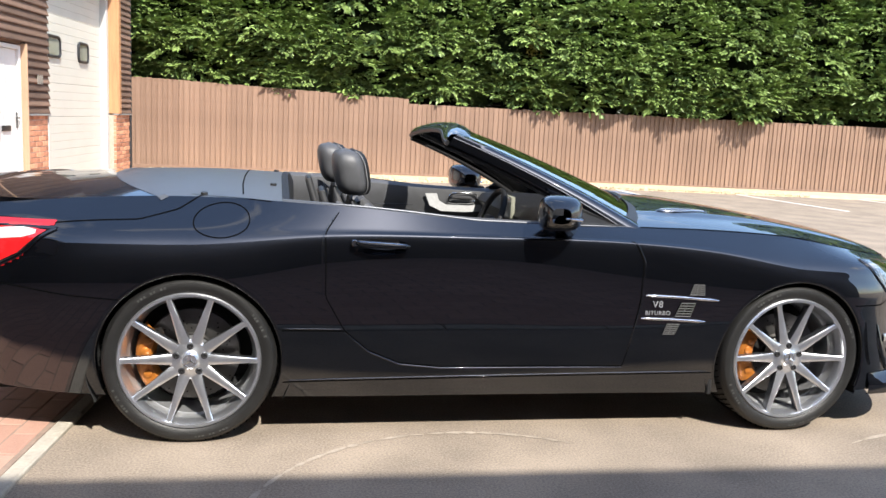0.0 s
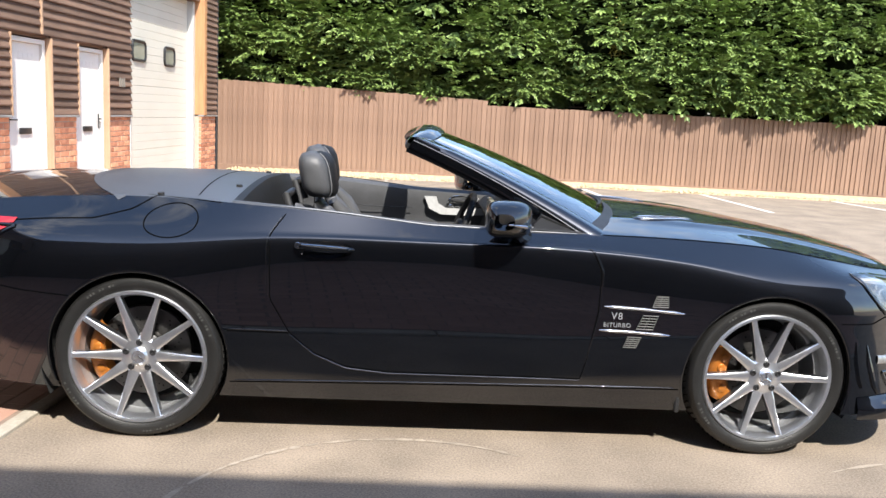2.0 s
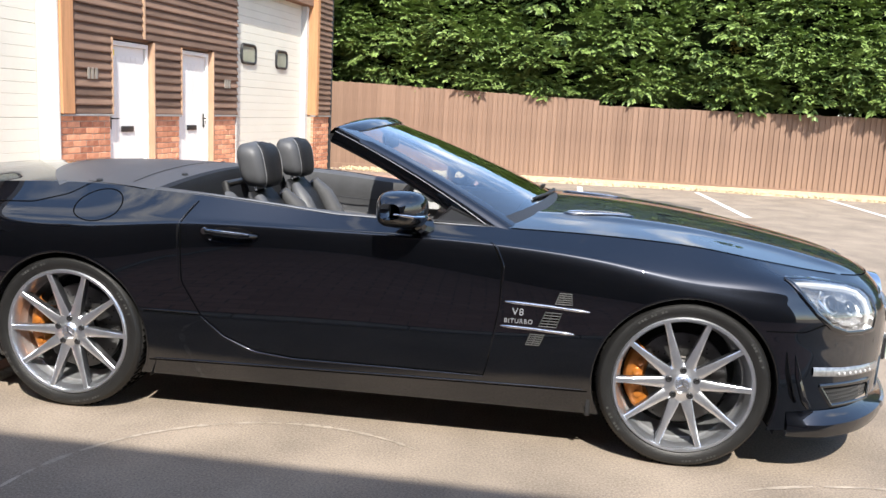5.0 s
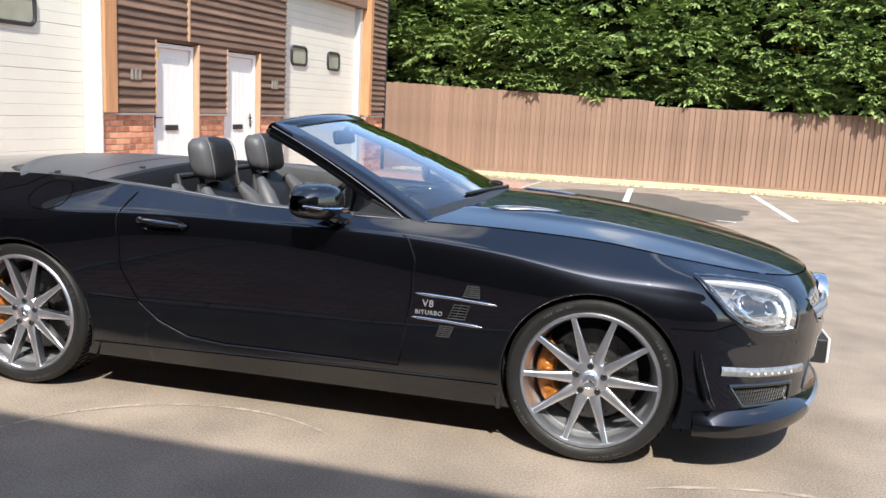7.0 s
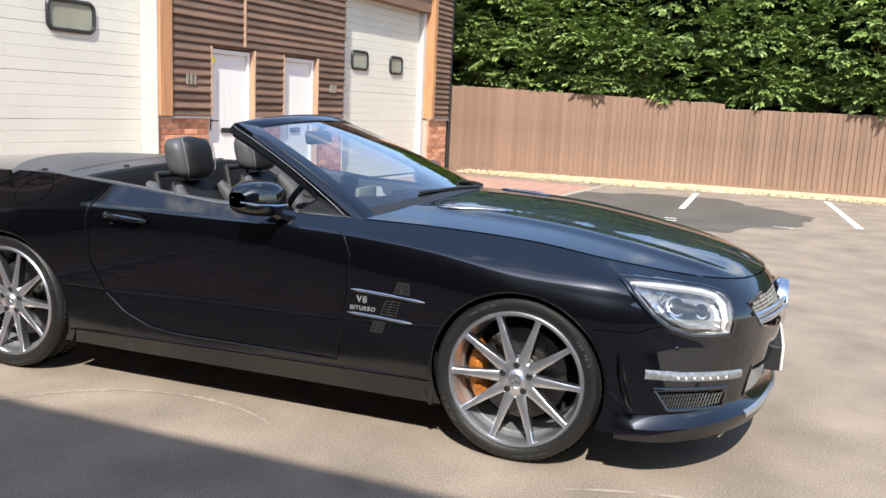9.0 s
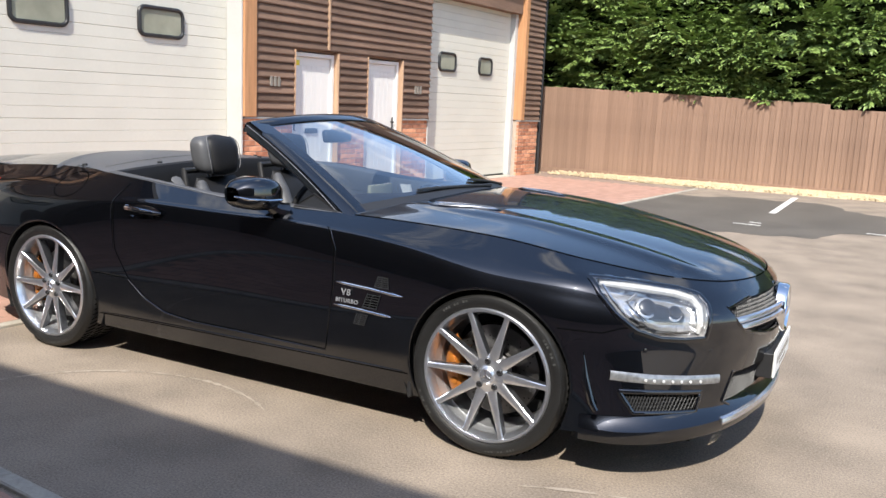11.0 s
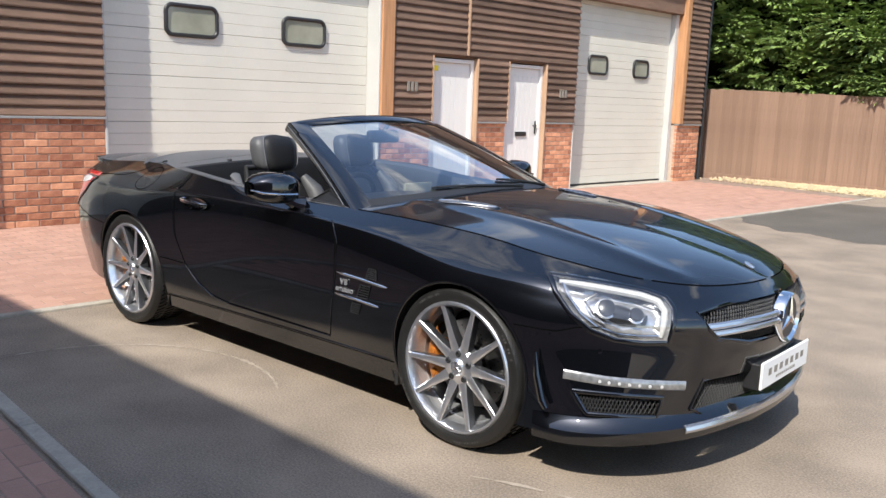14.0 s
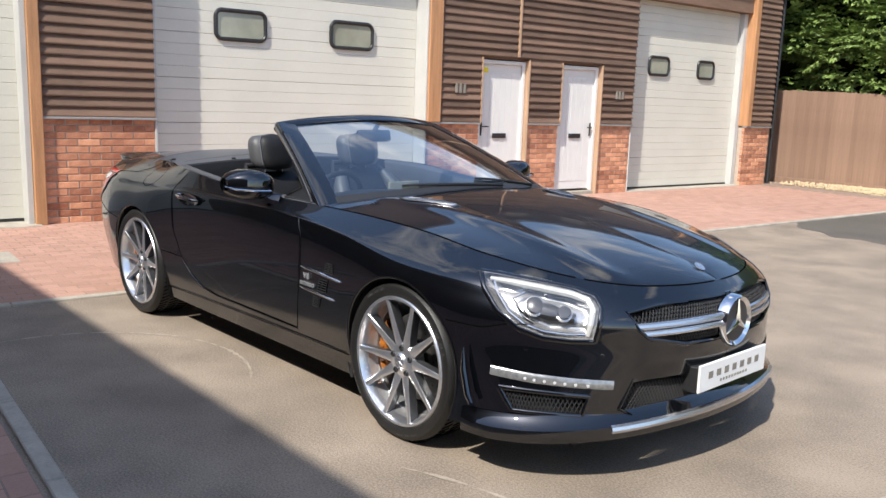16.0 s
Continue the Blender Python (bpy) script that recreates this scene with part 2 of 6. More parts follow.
# pale dusty scuffs that tyres have turned on the asphalt
M_SCUFF = mat("dusty_scuff", (0.330, 0.278, 0.222), 0.95, var=0.35, scale=9, fine=60, bump=0.5)
rnd = random.Random(31)
for cx, cy, r, a0, a1 in ((1.155, -0.736, 0.866, 62, 196), (4.4, 0.4, 1.1, 200, 330), (4.9, 1.3, 0.9, 120, 260), (3.6, -1.2, 1.5, 40, 120)):
    bm = bmesh.new()
    a = a0
    while a < a1:
        w, step = rnd.uniform(0.004, 0.013), rnd.uniform(3, 9)
        row = []
        for k in range(4):
            t = radians(a + step * k / 3)
            e = w * (0.4 if k in (0, 3) else 1)
            row.append([(cx + (r + s * e) * math.cos(t), cy + (r + s * e) * math.sin(t), 0.0025) for s in (-1, 1)])
        sheet(bm, row)
        a += step * rnd.uniform(0.9, 1.25)
    solid("scuff_mark", bm, M_SCUFF, "faint pale turning scuff on the asphalt", "scuff mark", "structure", smooth=False)

# parking bay lines
for x0, y0, x1, y1 in ((1.17, 13.2, 1.43, 10.3), (3.35, 13.7, 3.87, 9.8), (5.75, 14.0, 6.17, 11.0), (8.3, 14.3, 9.2, 11.2), (11.0, 14.4, 12.0, 11.4)):
    d = Vector((x1 - x0, y1 - y0)).normalized()
    q = Vector((-d.y, d.x)) * 0.05
    pts = [Vector((x0, y0)) + q, Vector((x0, y0)) - q, Vector((x1, y1)) - q, Vector((x1, y1)) + q]
    solid("road_marking", poly(bmesh.new(), pts, -0.01, 0.004), M_LINE, "worn white parking bay line on the asphalt", "road marking", "structure", "parking bay lines", False)
random.seed(4)
bm = bmesh.new()
for j in range(5):
    x, y = random.uniform(1.0, 3.0), random.uniform(8.6, 9.2)
    box(bm, (x, y, -0.01), (x + random.uniform(0.1, 0.3), y + 0.05, 0.005))
solid("road_marking", bm, M_LINE, "flaked remains of white floor lettering", "road marking", "structure", smooth=False)
pts = []
for i in range(140):
    a = 2 * math.pi * i / 140
    w = 1 + 0.22 * noise.noise(Vector((math.cos(a) * 2.2, math.sin(a) * 2.2, 3))) + 0.08 * noise.noise(Vector((math.cos(a) * 7, math.sin(a) * 7, 3)))
    pts.append((max(-0.495, 1.15 + 2.0 * w * math.cos(a)), 10.0 + 2.35 * w * math.sin(a)))
solid("damp_patch", poly(bmesh.new(), pts, -0.01, 0.0035), M_WET, "dark damp patch drying on the asphalt", "ground", "structure", smooth=False)

# gravel strip along the fence
bm = bmesh.new()
rows = []
for i in range(90):
    x = -4.0 + i * 0.33
    front = 13.3 + 0.7 * min(1, max(0, (x + 2.0) / 5.0)) + 0.10 * noise.noise(Vector((x, 0, 0))) + (0.55 * max(0, (-2.2 - x)) if x < -2.2 else 0)
    rows.append([(x, front, -0.02), (x, front + 0.12, 0.035 + 0.02 * noise.noise(Vector((x * 2, 1, 0)))), (x, (front + 14.7) / 2, 0.06), (x, 14.75, 0.08)])
sheet(bm, rows)
solid("gravel_bed", bm, M_GRAVEL, "pale tan gravel strip along the fence foot", "gravel", "structure")
bm = bmesh.new()
random.seed(8)
for i in range(2600):
    x = random.uniform(-3.9, 10) if i % 3 else random.uniform(-3.8, 0)
    front = 13.3 + 0.7 * min(1, max(0, (x + 2.0) / 5.0)) - 0.12
    y = random.uniform(front, 14.45)
    s = random.uniform(0.012, 0.03)
    m = pose(x, y, 0.035 + 0.03 * min(1, (y - front)), random.uniform(0, 360), random.uniform(0, 360), 0)
    vs = [bm.verts.new(m @ Vector(p)) for p in ((s, 0, 0), (-s, 0, 0), (0, s, 0), (0, -s, 0), (0, 0, s * 0.7), (0, 0, -s * 0.7))]
    for a, b, c in ((0, 2, 4), (2, 1, 4), (1, 3, 4), (3, 0, 4), (2, 0, 5), (1, 2, 5), (3, 1, 5), (0, 3, 5)):
        bm.faces.new((vs[a], vs[b], vs[c]))
solid("pebbles", bm, M_GRAVEL, "loose pale pebbles on the gravel strip", "pebbles", "stuff", smooth=False)

# ---------- workshop building ----------
TOP = 4.6
GATE_X = WALL_X - 0.23
LEDGE = 1.10


back = boxed((-9.0, -9, 0), (-4.6, 13.05, TOP - 0.02))
solid("wall_back", back, M_WALL, "workshop body behind the front", "wall", "structure", smooth=False)
bm = boxed((-9.2, -9.2, TOP), (-3.45, 13.4, TOP + 0.16))
solid("roof_edge", bm, M_ROOF, "dark roof edge of the workshop", "roof", "structure", smooth=False)

# piers between the openings: y from, y to, with clad boards above and bricks below
PIERS = ((0.25, 1.372), (5.18, 5.884), (6.787, 7.424), (8.315, 9.06), (12.33, 13.02))
PLINTH = {1: 5.0, 4: 12.215}            # where the bricks start when they reach further than the boards
walls = {}
for i, (y0, y1) in enumerate(PIERS):
    bm = bmesh.new()
    box(bm, (-4.6, y0 + 0.004, 0.0), (WALL_X - 0.03, y1 - 0.004, TOP))
    yb = PLINTH.get(i, y0)
    box(bm, (WALL_X - 0.05 if yb == y0 else WALL_X - 0.2, yb + 0.002, 0.0), (WALL_X - 0.008, y1 - 0.002, LEDGE - 0.02))
    walls[i] = solid("wall_pier_%d" % (i + 1), bm, M_MORTAR, "orange-red brick pier base with pale mortar", "wall", "structure", smooth=False)
    bm = boxed((WALL_X - 0.06, yb - 0.01, LEDGE - 0.022), (WALL_X + 0.045, y1 + 0.01, LEDGE + 0.004), 0.004, 1)
    solid("flashing", bm, M_FLASH, "grey metal drip flashing over the bricks", "trim", "structure")
# wall above the two entrance doors and above the gates
bm = boxed((-4.6, 5.886, 1.99), (WALL_X - 0.034, 8.313, TOP))
wall_over_doors = solid("wall_over_doors", bm, M_CLAD, "brown weatherboarded wall over the doors", "wall", "structure", smooth=False)
for k, (y0, y1) in enumerate(((-9, 0.13), (1.374, 4.96), (9.064, 12.20))):
    bm = boxed((-4.6, y0, 3.12), (WALL_X - 0.03, y1, TOP))
    solid("wall_over_gate_%d" % (k + 1), bm, M_CLAD, "brown weatherboarded wall over the gate", "wall", "structure", smooth=False)


def sectional_gate(y0, y1, label, windows):
    """Sectional overhead gate of ribbed panels with rounded windows."""
    g = thing("overhead_gate", label, "gate", "workshop gates", m=pose(GATE_X, 0, 0))
    z, k = 0.055, 0
    while z < 3.08:
        h = 0.124
        bm = boxed((-0.05, y0, z), (0.0, y1, z + h - 0.0015), 0.003, 1)
        part("panel", bm, M_GATE, g)
        if k % 4 == 3:
            z += 0.003
        z += h
        k += 1
    part("bottom_seal", boxed((-0.05, y0, 0.012), (0.006, y1, 0.052)), M_BLACKP, g)
    for wy0, wy1, wz0, wz1 in windows:
        pts = []
        r = 0.075
        for cy, cz, a0 in ((wy1 - r, wz1 - r, 0), (wy0 + r, wz1 - r, 90), (wy0 + r, wz0 + r, 180), (wy1 - r, wz0 + r, 270)):
            for a in range(0, 91, 15):
                pts.append((0.012, cy + r * math.cos(radians(a0 + a)), cz + r * math.sin(radians(a0 + a))))
        w = part("window", tube(bmesh.new(), pts, 0.024, 8, True), M_BLACKP, g, "black rubber window surround")
        bm = bmesh.new()
        bm.faces.new([bm.verts.new((0.010, p[1], p[2])) for p in pts])
        f2 = bmesh.ops.extrude_face_region(bm, geom=bm.faces[:])
        for v in f2["geom"]:
            if isinstance(v, bmesh.types.BMVert):
                v.co.x -= 0.008
        part("pane", bm, M_WIN, w, "dusty greenish pane", smooth=False)
    return g


sectional_gate(-3.4, 0.085, "closed off-white sectional gate at the building's near end", ((-3.0, -2.4, 2.0, 2.32), (-1.2, -0.6, 2.0, 2.32)))
sectional_gate(1.40, 4.942, "closed off-white sectional workshop gate with two windows", ((2.16, 2.77, 2.005, 2.325), (3.65, 4.25, 2.0, 2.31)))
sectional_gate(9.082, 12.10, "closed off-white sectional gate beside the fence", ((9.675, 10.18, 1.935, 2.225), (10.985, 11.43, 1.925, 2.215)))
# steel side linings of the gates
for y0, y1, x1 in ((1.374, 1.40, 0.012), (4.944, 4.968, 0.03), (9.062, 9.08, 0.012), (12.10, 12.20, -0.12), (0.08, 0.135, 0.012)):
    solid("trim", boxed((GATE_X - 0.06, y0, 0.012), (WALL_X + x1, y1, 3.11), 0.003, 1), M_LINER, "pale grey steel gate jamb", "trim", "structure")
for y0, y1 in ((0.137, 0.248), (4.970, 5.178), (12.203, 12.328)):
    solid("timber_post", boxed((WALL_X - 0.2, y0, 0.012 if y0 < 1 else LEDGE + 0.006), (WALL_X + 0.06, y1, TOP), 0.006, 1), M_POST, "orange-brown oiled timber post between gate and boards", "post", "structure")


def entrance_door(y0, y1, sticker, hinge):
    d = thing("entrance_door", "closed white panelled entrance door with a black letter plate", "door", "entrance doors", m=pose(WALL_X - 0.055, 0, 0))
    zt, zb = 1.975, 0.07
    bm = bmesh.new()
    for lo, hi in (((-0.12, y0, zb), (0.02, y0 + 0.055, zt)), ((-0.12, y1 - 0.055, zb), (0.02, y1, zt)), ((-0.12, y0 + 0.056, zt - 0.055), (0.02, y1 - 0.056, zt))):
        box(bm, lo, hi, 0.006, 1)
    part("door_frame", bm, M_DOORW, d)
    leaf = part("leaf", boxed((-0.07, y0 + 0.058, zb + 0.03), (-0.02, y1 - 0.058, zt - 0.058), 0.003, 1), M_DOORW, d)
    n = 6
    w = (y1 - y0 - 0.26) / n
    for i in range(n):
        part("board", boxed((-0.022, y0 + 0.13 + i * w, zb + 0.15), (-0.016, y0 + 0.13 + (i + 1) * w - 0.004, zt - 0.17), 0.002, 1), M_DOORW, leaf)
    yc = (y0 + y1) / 2
    part("letter_plate", boxed((-0.014, yc - 0.125, 0.885), (0.004, yc + 0.125, 0.955), 0.006, 2), M_BLACKP, leaf, "black letter plate")
    yh = y0 + 0.095 if hinge else y1 - 0.095
    bm = boxed((-0.014, yh - 0.016, 0.92), (-0.004, yh + 0.016, 1.12), 0.004, 1)
    tube(bm, [(-0.005, yh, 1.05), (0.03, yh, 1.05), (0.035, yh + (0.10 if hinge else -0.10), 1.05)], 0.009)
    part("door_handle", bm, M_BLACKP, leaf, "dark lever handle on a long plate")
    part("threshold", boxed((-0.14, y0, 0.0), (0.05, y1, 0.066), 0.006, 1), M_KERB, d)
    if sticker:
        part("sticker", boxed((-0.012, y0 + 0.11, 1.80), (-0.0095, y0 + 0.19, 1.87)), M_YEL, leaf, "small yellow notice")
    return d


entrance_door(5.888, 6.755, True, True)
entrance_door(7.428, 8.284, False, False)
for y0, y1, x0 in ((6.758, 6.785, -0.17), (8.287, 8.313, -0.17), (5.8855, 5.905, -0.03), (7.4255, 7.445, -0.03)):
    solid("trim", boxed((WALL_X + x0, y0, 0.012 if x0 < -0.1 else LEDGE), (WALL_X + 0.045, y1, 2.0), 0.004, 1), M_JAMB, "weathered timber door jamb", "trim", "structure")
solid("trim", boxed((WALL_X - 0.02, 6.535, 2.03), (WALL_X + 0.05, 6.575, TOP), 0.004, 1), M_JAMB, "thin timber cover strip between boards", "trim", "structure")
for y in (5.52, 8.72):
    bm = bmesh.new()
    for dy in (-0.07, 0.0, 0.07):
        box(bm, (WALL_X + 0.03, y + dy - 0.022, 1.50), (WALL_X + 0.045, y + dy + 0.022, 1.63), 0.003, 1)
    solid("number_sign", bm, M_GREY, "small metal unit number sign on the boards", "sign")

solid("gate_sill", boxed((WALL_X - 0.3, -3.4, 0.0), (WALL_X + 0.14, 0.185, 0.024), 0.006, 1), M_KERB, "pale concrete sill under the gate", "sill", "structure")
solid("gate_sill", boxed((WALL_X - 0.3, 9.08, 0.0), (WALL_X + 0.05, 12.20, 0.024), 0.006, 1), M_KERB, "pale concrete sill under the gate", "sill", "structure")
# Pale rectangular slab, a little proud of the paving
solid("pale_slab", boxed((-2.42, -0.86, 0.0), (-1.95, -0.36, 0.022), 0.005, 1), M_KERB, "pale flat slab set in the paving", "cover", "structure")
# Black tube added in place of the dark line of shade at the corner
bm = tube(bmesh.new(), [(WALL_X - 0.04, 13.18, 0.03), (WALL_X - 0.04, 13.18, TOP)], 0.036, 12)
solid("downpipe", bm, M_BLACKP, "added black tube standing in for the shadow at the building's corner", "downpipe", "structure")
solid("wall_inner", boxed((-4.62, 5.8, 0.0), (-4.08, 8.5, 1.98)), M_WALL, "inner wall behind the doors", "wall", "structure", smooth=False)

# clad boards, each with its own lap
clad_mesh = {}


def clad(y0, y1, z0, z1, parent, seed):
    pitch = 0.102
    L = round(y1 - y0, 3)
    if L not in clad_mesh:
        bm = bmesh.new()
        prof = ((-0.012, 0.0), (0.038, 0.0), (0.041, 0.014), (0.008, 0.112), (-0.012, 0.112))
        a = [bm.verts.new((x, 0, z)) for x, z in prof]
        b = [bm.verts.new((x, L, z)) for x, z in prof]
        bm.faces.new(a[::-1])
        bm.faces.new(b)
        for i in range(5):
            j = (i + 1) % 5
            bm.faces.new((a[i], a[j], b[j], b[i]))
        me = finish(bm, "clad_board", False)
        me.materials.append(M_CLAD)
        clad_mesh[L] = me
    rnd = random.Random(seed)
    z = z0
    while z < z1 - 0.05:
        part("clad_board", clad_mesh[L], M_CLAD, parent, m=pose(WALL_X + rnd.uniform(-0.003, 0.003), y0, z, 0, rnd.uniform(-1, 1), 0))
        z += pitch


def bricks(y0, y1, parent, seed):
    rnd = random.Random(seed)
    for c in range(15):
        z = 0.0 + c * 0.0725
        y = y0 - (0.1125 if c % 2 else 0.0)
        while y < y1 - 0.02:
            a, b = max(y, y0), min(y + 0.215, y1)
            if b - a > 0.03:
                key = "b%.2f" % (b - a)
                if key not in clad_mesh:
                    me = finish(boxed((-0.05, 0, 0), (0.0, round(b - a, 2), 0.0625), 0.004, 1), "brick", False)
                    me.materials.append(M_BRICK)
                    clad_mesh[key] = me
                part("brick", clad_mesh[key], M_BRICK, parent, m=pose(WALL_X + rnd.uniform(-0.002, 0.003), a, z + 0.012, 0, 0, rnd.uniform(-0.4, 0.4)))
            y += 0.225


# ---------- fence ----------
FENCE = ((-6.95, 13.57), (1.33, 14.52), (5.4, 14.72), (26.0, 15.6))


def fence_y(x):
    for (xa, ya), (xb, yb) in zip(FENCE, FENCE[1:]):
        if x <= xb:
            return ya + (yb - ya) * (x - xa) / (xb - xa)
    return FENCE[-1][1]


fence = thing("fence", "reddish-brown stained close-board timber fence", "fence", kind="structure")
random.seed(12)
board_mesh = {}
for top, key in ((1.66, "a"), (1.56, "b")):
    bm = bmesh.new()
    prof = ((0.0, 0.0), (0.112, 0.0), (0.112, -0.006), (0.0, -0.030))
    a = [bm.verts.new((x, y, -0.10)) for x, y in prof]
    b = [bm.verts.new((x, y, top)) for x, y in prof]
    bm.faces.new(a), bm.faces.new(b)
    for i in range(4):
        j = (i + 1) % 4
        bm.faces.new((a[i], a[j], b[j], b[i]))
    me = finish(bm, "fence_board", False)
    me.materials.append(M_FENCE)
    board_mesh[key] = me
x = -6.95
while x < 23.0:
    y = fence_y(x)
    ang = math.degrees(math.atan2(fence_y(x + 0.1) - y, 0.1))
    part("fence_board", board_mesh["a" if x < 1.33 else "b"], M_FENCE, fence, m=pose(x, y + random.uniform(-0.004, 0.004), random.uniform(-0.008, 0.008) + (max(0.0, min(0.15, (1.33 - x) * 0.029))), 0, random.uniform(-0.35, 0.35), ang + random.uniform(-1, 1)))
    x += 0.101
for (xa, ya), (xb, yb) in zip(FENCE, FENCE[1:]):
    a, b = Vector((xa, ya)), Vector((xb, yb))
    d = (b - a).normalized()
    m = pose(xa, ya, 0, 0, 0, math.degrees(math.atan2(d.y, d.x)))
    L = (b - a).length
    part("gravel_board", boxed((0, -0.03, -0.02), (L, 0.03, 0.115), 0.004, 1), M_FENCE, fence, m=m)
    for z in (0.4, 1.3):
        part("rail", boxed((0, 0.03, z), (L, 0.07, z + 0.08)), M_FENCE, fence, m=m)

# ---------- conifer hedge of trees ----------
def spray_mesh(seed):
    """Crown of a hedge conifer: a tapering column hung with clusters of flat feathery sprays."""
    rnd = random.Random(seed)
    verts, faces = [], []
    H = 3.5

    def leaf(p, d, n, L, w):
        q = d.cross(n).normalized() * w
        k = len(verts)
        verts.extend((p - q * 0.3, p + d * L * 0.5 - q + n * 0.01, p + d * L, p + d * L * 0.5 + q + n * 0.01))
        faces.append((k, k + 1, k + 2, k + 3))

    def spray(base, tip, size):
        side = tip.cross(Vector((0, 0, 1))).normalized()
        nor = side.cross(tip).normalized()
        for k in range(13):
            u = rnd.uniform(0.0, 0.20) * size
            sd = rnd.choice((-1, 1))
            p = base + tip * u + side * rnd.uniform(-0.03, 0.03) * size
            d = (tip + side * sd * rnd.uniform(0.15, 1.2) + nor * rnd.uniform(-0.5, 0.2)).normalized()
            n = (nor + Vector((rnd.uniform(-0.5, 0.5), rnd.uniform(-0.5, 0.5), rnd.uniform(-0.2, 0.5)))).normalized()
            leaf(p, d, n, rnd.uniform(0.06, 0.13) * size, rnd.uniform(0.014, 0.030) * size)

    for i in range(270):
        z = rnd.uniform(0.0, 1.0) ** 1.1 * H
        a = rnd.uniform(0, 2 * math.pi)
        rad = 1.55 * (1 - (z / H) ** 2.2 * 0.75) * (0.90 + 0.16 * noise.noise(Vector((math.cos(a) * 1.6, math.sin(a) * 1.6, z * 0.9 + seed * 7))))
        if z < 0.6:
            rad *= 0.80 + 0.20 * z / 0.6
        rad *= rnd.uniform(0.74, 1.10)
        out = Vector((math.cos(a), math.sin(a), 0))
        bough = out * rad + Vector((0, 0, 1.72 + z))
        dirn = (out + Vector((rnd.uniform(-0.4, 0.4), rnd.uniform(-0.4, 0.4), rnd.uniform(-0.35, 0.30)))).normalized()
        lat = dirn.cross(Vector((0, 0, 1))).normalized()
        upn = lat.cross(dirn).normalized()
        big = rnd.uniform(0.75, 1.35)
        # a rounded, drooping pad of sprays at the bough's end, full above and hollow below
        for k in range(27):
            u, v = rnd.uniform(-1, 1), rnd.uniform(-0.35, 1)
            r = math.sqrt(max(0.0, 1 - u * u))
            base = bough + (lat * u * 0.31 + upn * (v * 0.20 * r) + dirn * (0.20 * r * rnd.uniform(0.2, 1.0) - 0.10)) * big
            tip = (dirn * 0.9 + lat * u * 0.9 + upn * (v * 0.6 - 0.25) + Vector((rnd.uniform(-0.3, 0.3), rnd.uniform(-0.3, 0.3), rnd.uniform(-0.3, 0.2)))).normalized()
            spray(base, tip, big * rnd.uniform(0.8, 1.25))
    me = bpy.data.meshes.new("crown")
    me.from_pydata(verts, [], faces)
    me.materials.append(M_LEAF)
    return me


crowns = [spray_mesh(s) for s in (1, 2, 3)]
random.seed(21)
bm = bmesh.new()
tube(bm, [(0, 0, -0.05), (0.03, 0, 1.2), (-0.02, 0.03, 3), (0, 0, 5.0)], 0.12, 8, radii=[0.17, 0.14, 0.09, 0.02])
for k in range(22):
    a, z = k * 2.4, 1.2 + k * 0.15
    tube(bm, [(0, 0, z), (math.cos(a) * 0.6, math.sin(a) * 0.6, z + 0.12), (math.cos(a) * 1.15, math.sin(a) * 1.15, z + 0.1)], 0.03, 5, radii=[0.04, 0.025, 0.01])
trunk_me = finish(bm, "trunk")
trunk_me.materials.append(M_BARK)
# Solid near-black core: the shade deep in the crown is put into its colour
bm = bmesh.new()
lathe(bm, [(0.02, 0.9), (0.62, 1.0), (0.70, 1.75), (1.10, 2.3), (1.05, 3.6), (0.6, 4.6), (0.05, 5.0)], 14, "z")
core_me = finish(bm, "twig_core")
M_CORE = mat("painted_shade_core", (0.008, 0.011, 0.004), 1.0, spec=0.0, var=0.4, scale=4, bump=1.0, bump_scale=14)
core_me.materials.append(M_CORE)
for i in range(19):
    x = -6.7 + i * 1.72
    t = thing("conifer_tree", "tall dense green hedge conifer behind the fence", "tree", "conifer hedge",
              m=pose(x + random.uniform(-0.2, 0.2), fence_y(x) + (1.50 if x < 2.4 else 1.14) + random.uniform(-0.15, 0.2), 0.05 if x < 2.4 else 0.02, 0, 0, random.uniform(0, 360)))
    part("trunk", trunk_me, M_BARK, t)
    part("twig_core", core_me, M_CORE, t, "near-black core standing in for the shade inside the crown")
    part("crown", crowns[i % 3], M_LEAF, t)
for i in range(14):
    x = -6.2 + i * 2.3
    t = thing("conifer_tree", "tall dense green hedge conifer deeper in the hedge", "tree", "conifer hedge",
              m=pose(x, fence_y(x) + 3.3 + random.uniform(-0.2, 0.2), 0.3, 0, 0, random.uniform(0, 360)))
    part("trunk", trunk_me, M_BARK, t)
    part("twig_core", core_me, M_CORE, t, "near-black core standing in for the shade inside the crown")
    part("crown", crowns[i % 3], M_LEAF, t)

# a browned, dying spray that stands out of the hedge
M_DEAD = mat("dying_conifer_spray", (0.30, 0.23, 0.045), 0.6, var=0.35, scale=3, fine=12, tint=(0.46, 0.37, 0.10), island=0.4)
rnd = random.Random(77)
verts, faces = [], []
for k in range(420):
    c = Vector((rnd.gauss(0, .10), rnd.uniform(-.16, .05), rnd.gauss(0, .17)))
    d = Vector((rnd.uniform(-.7, .7), -.8, rnd.uniform(-.6, .5))).normalized()
    q = d.cross(Vector((rnd.uniform(-.4, .4), 0, 1))).normalized() * rnd.uniform(.008, .018)
    L = rnd.uniform(.06, .13)
    n = len(verts)
    verts += [c - q * .3, c + d * L * .5 - q, c + d * L, c + d * L * .5 + q]
    faces.append((n, n + 1, n + 2, n + 3))
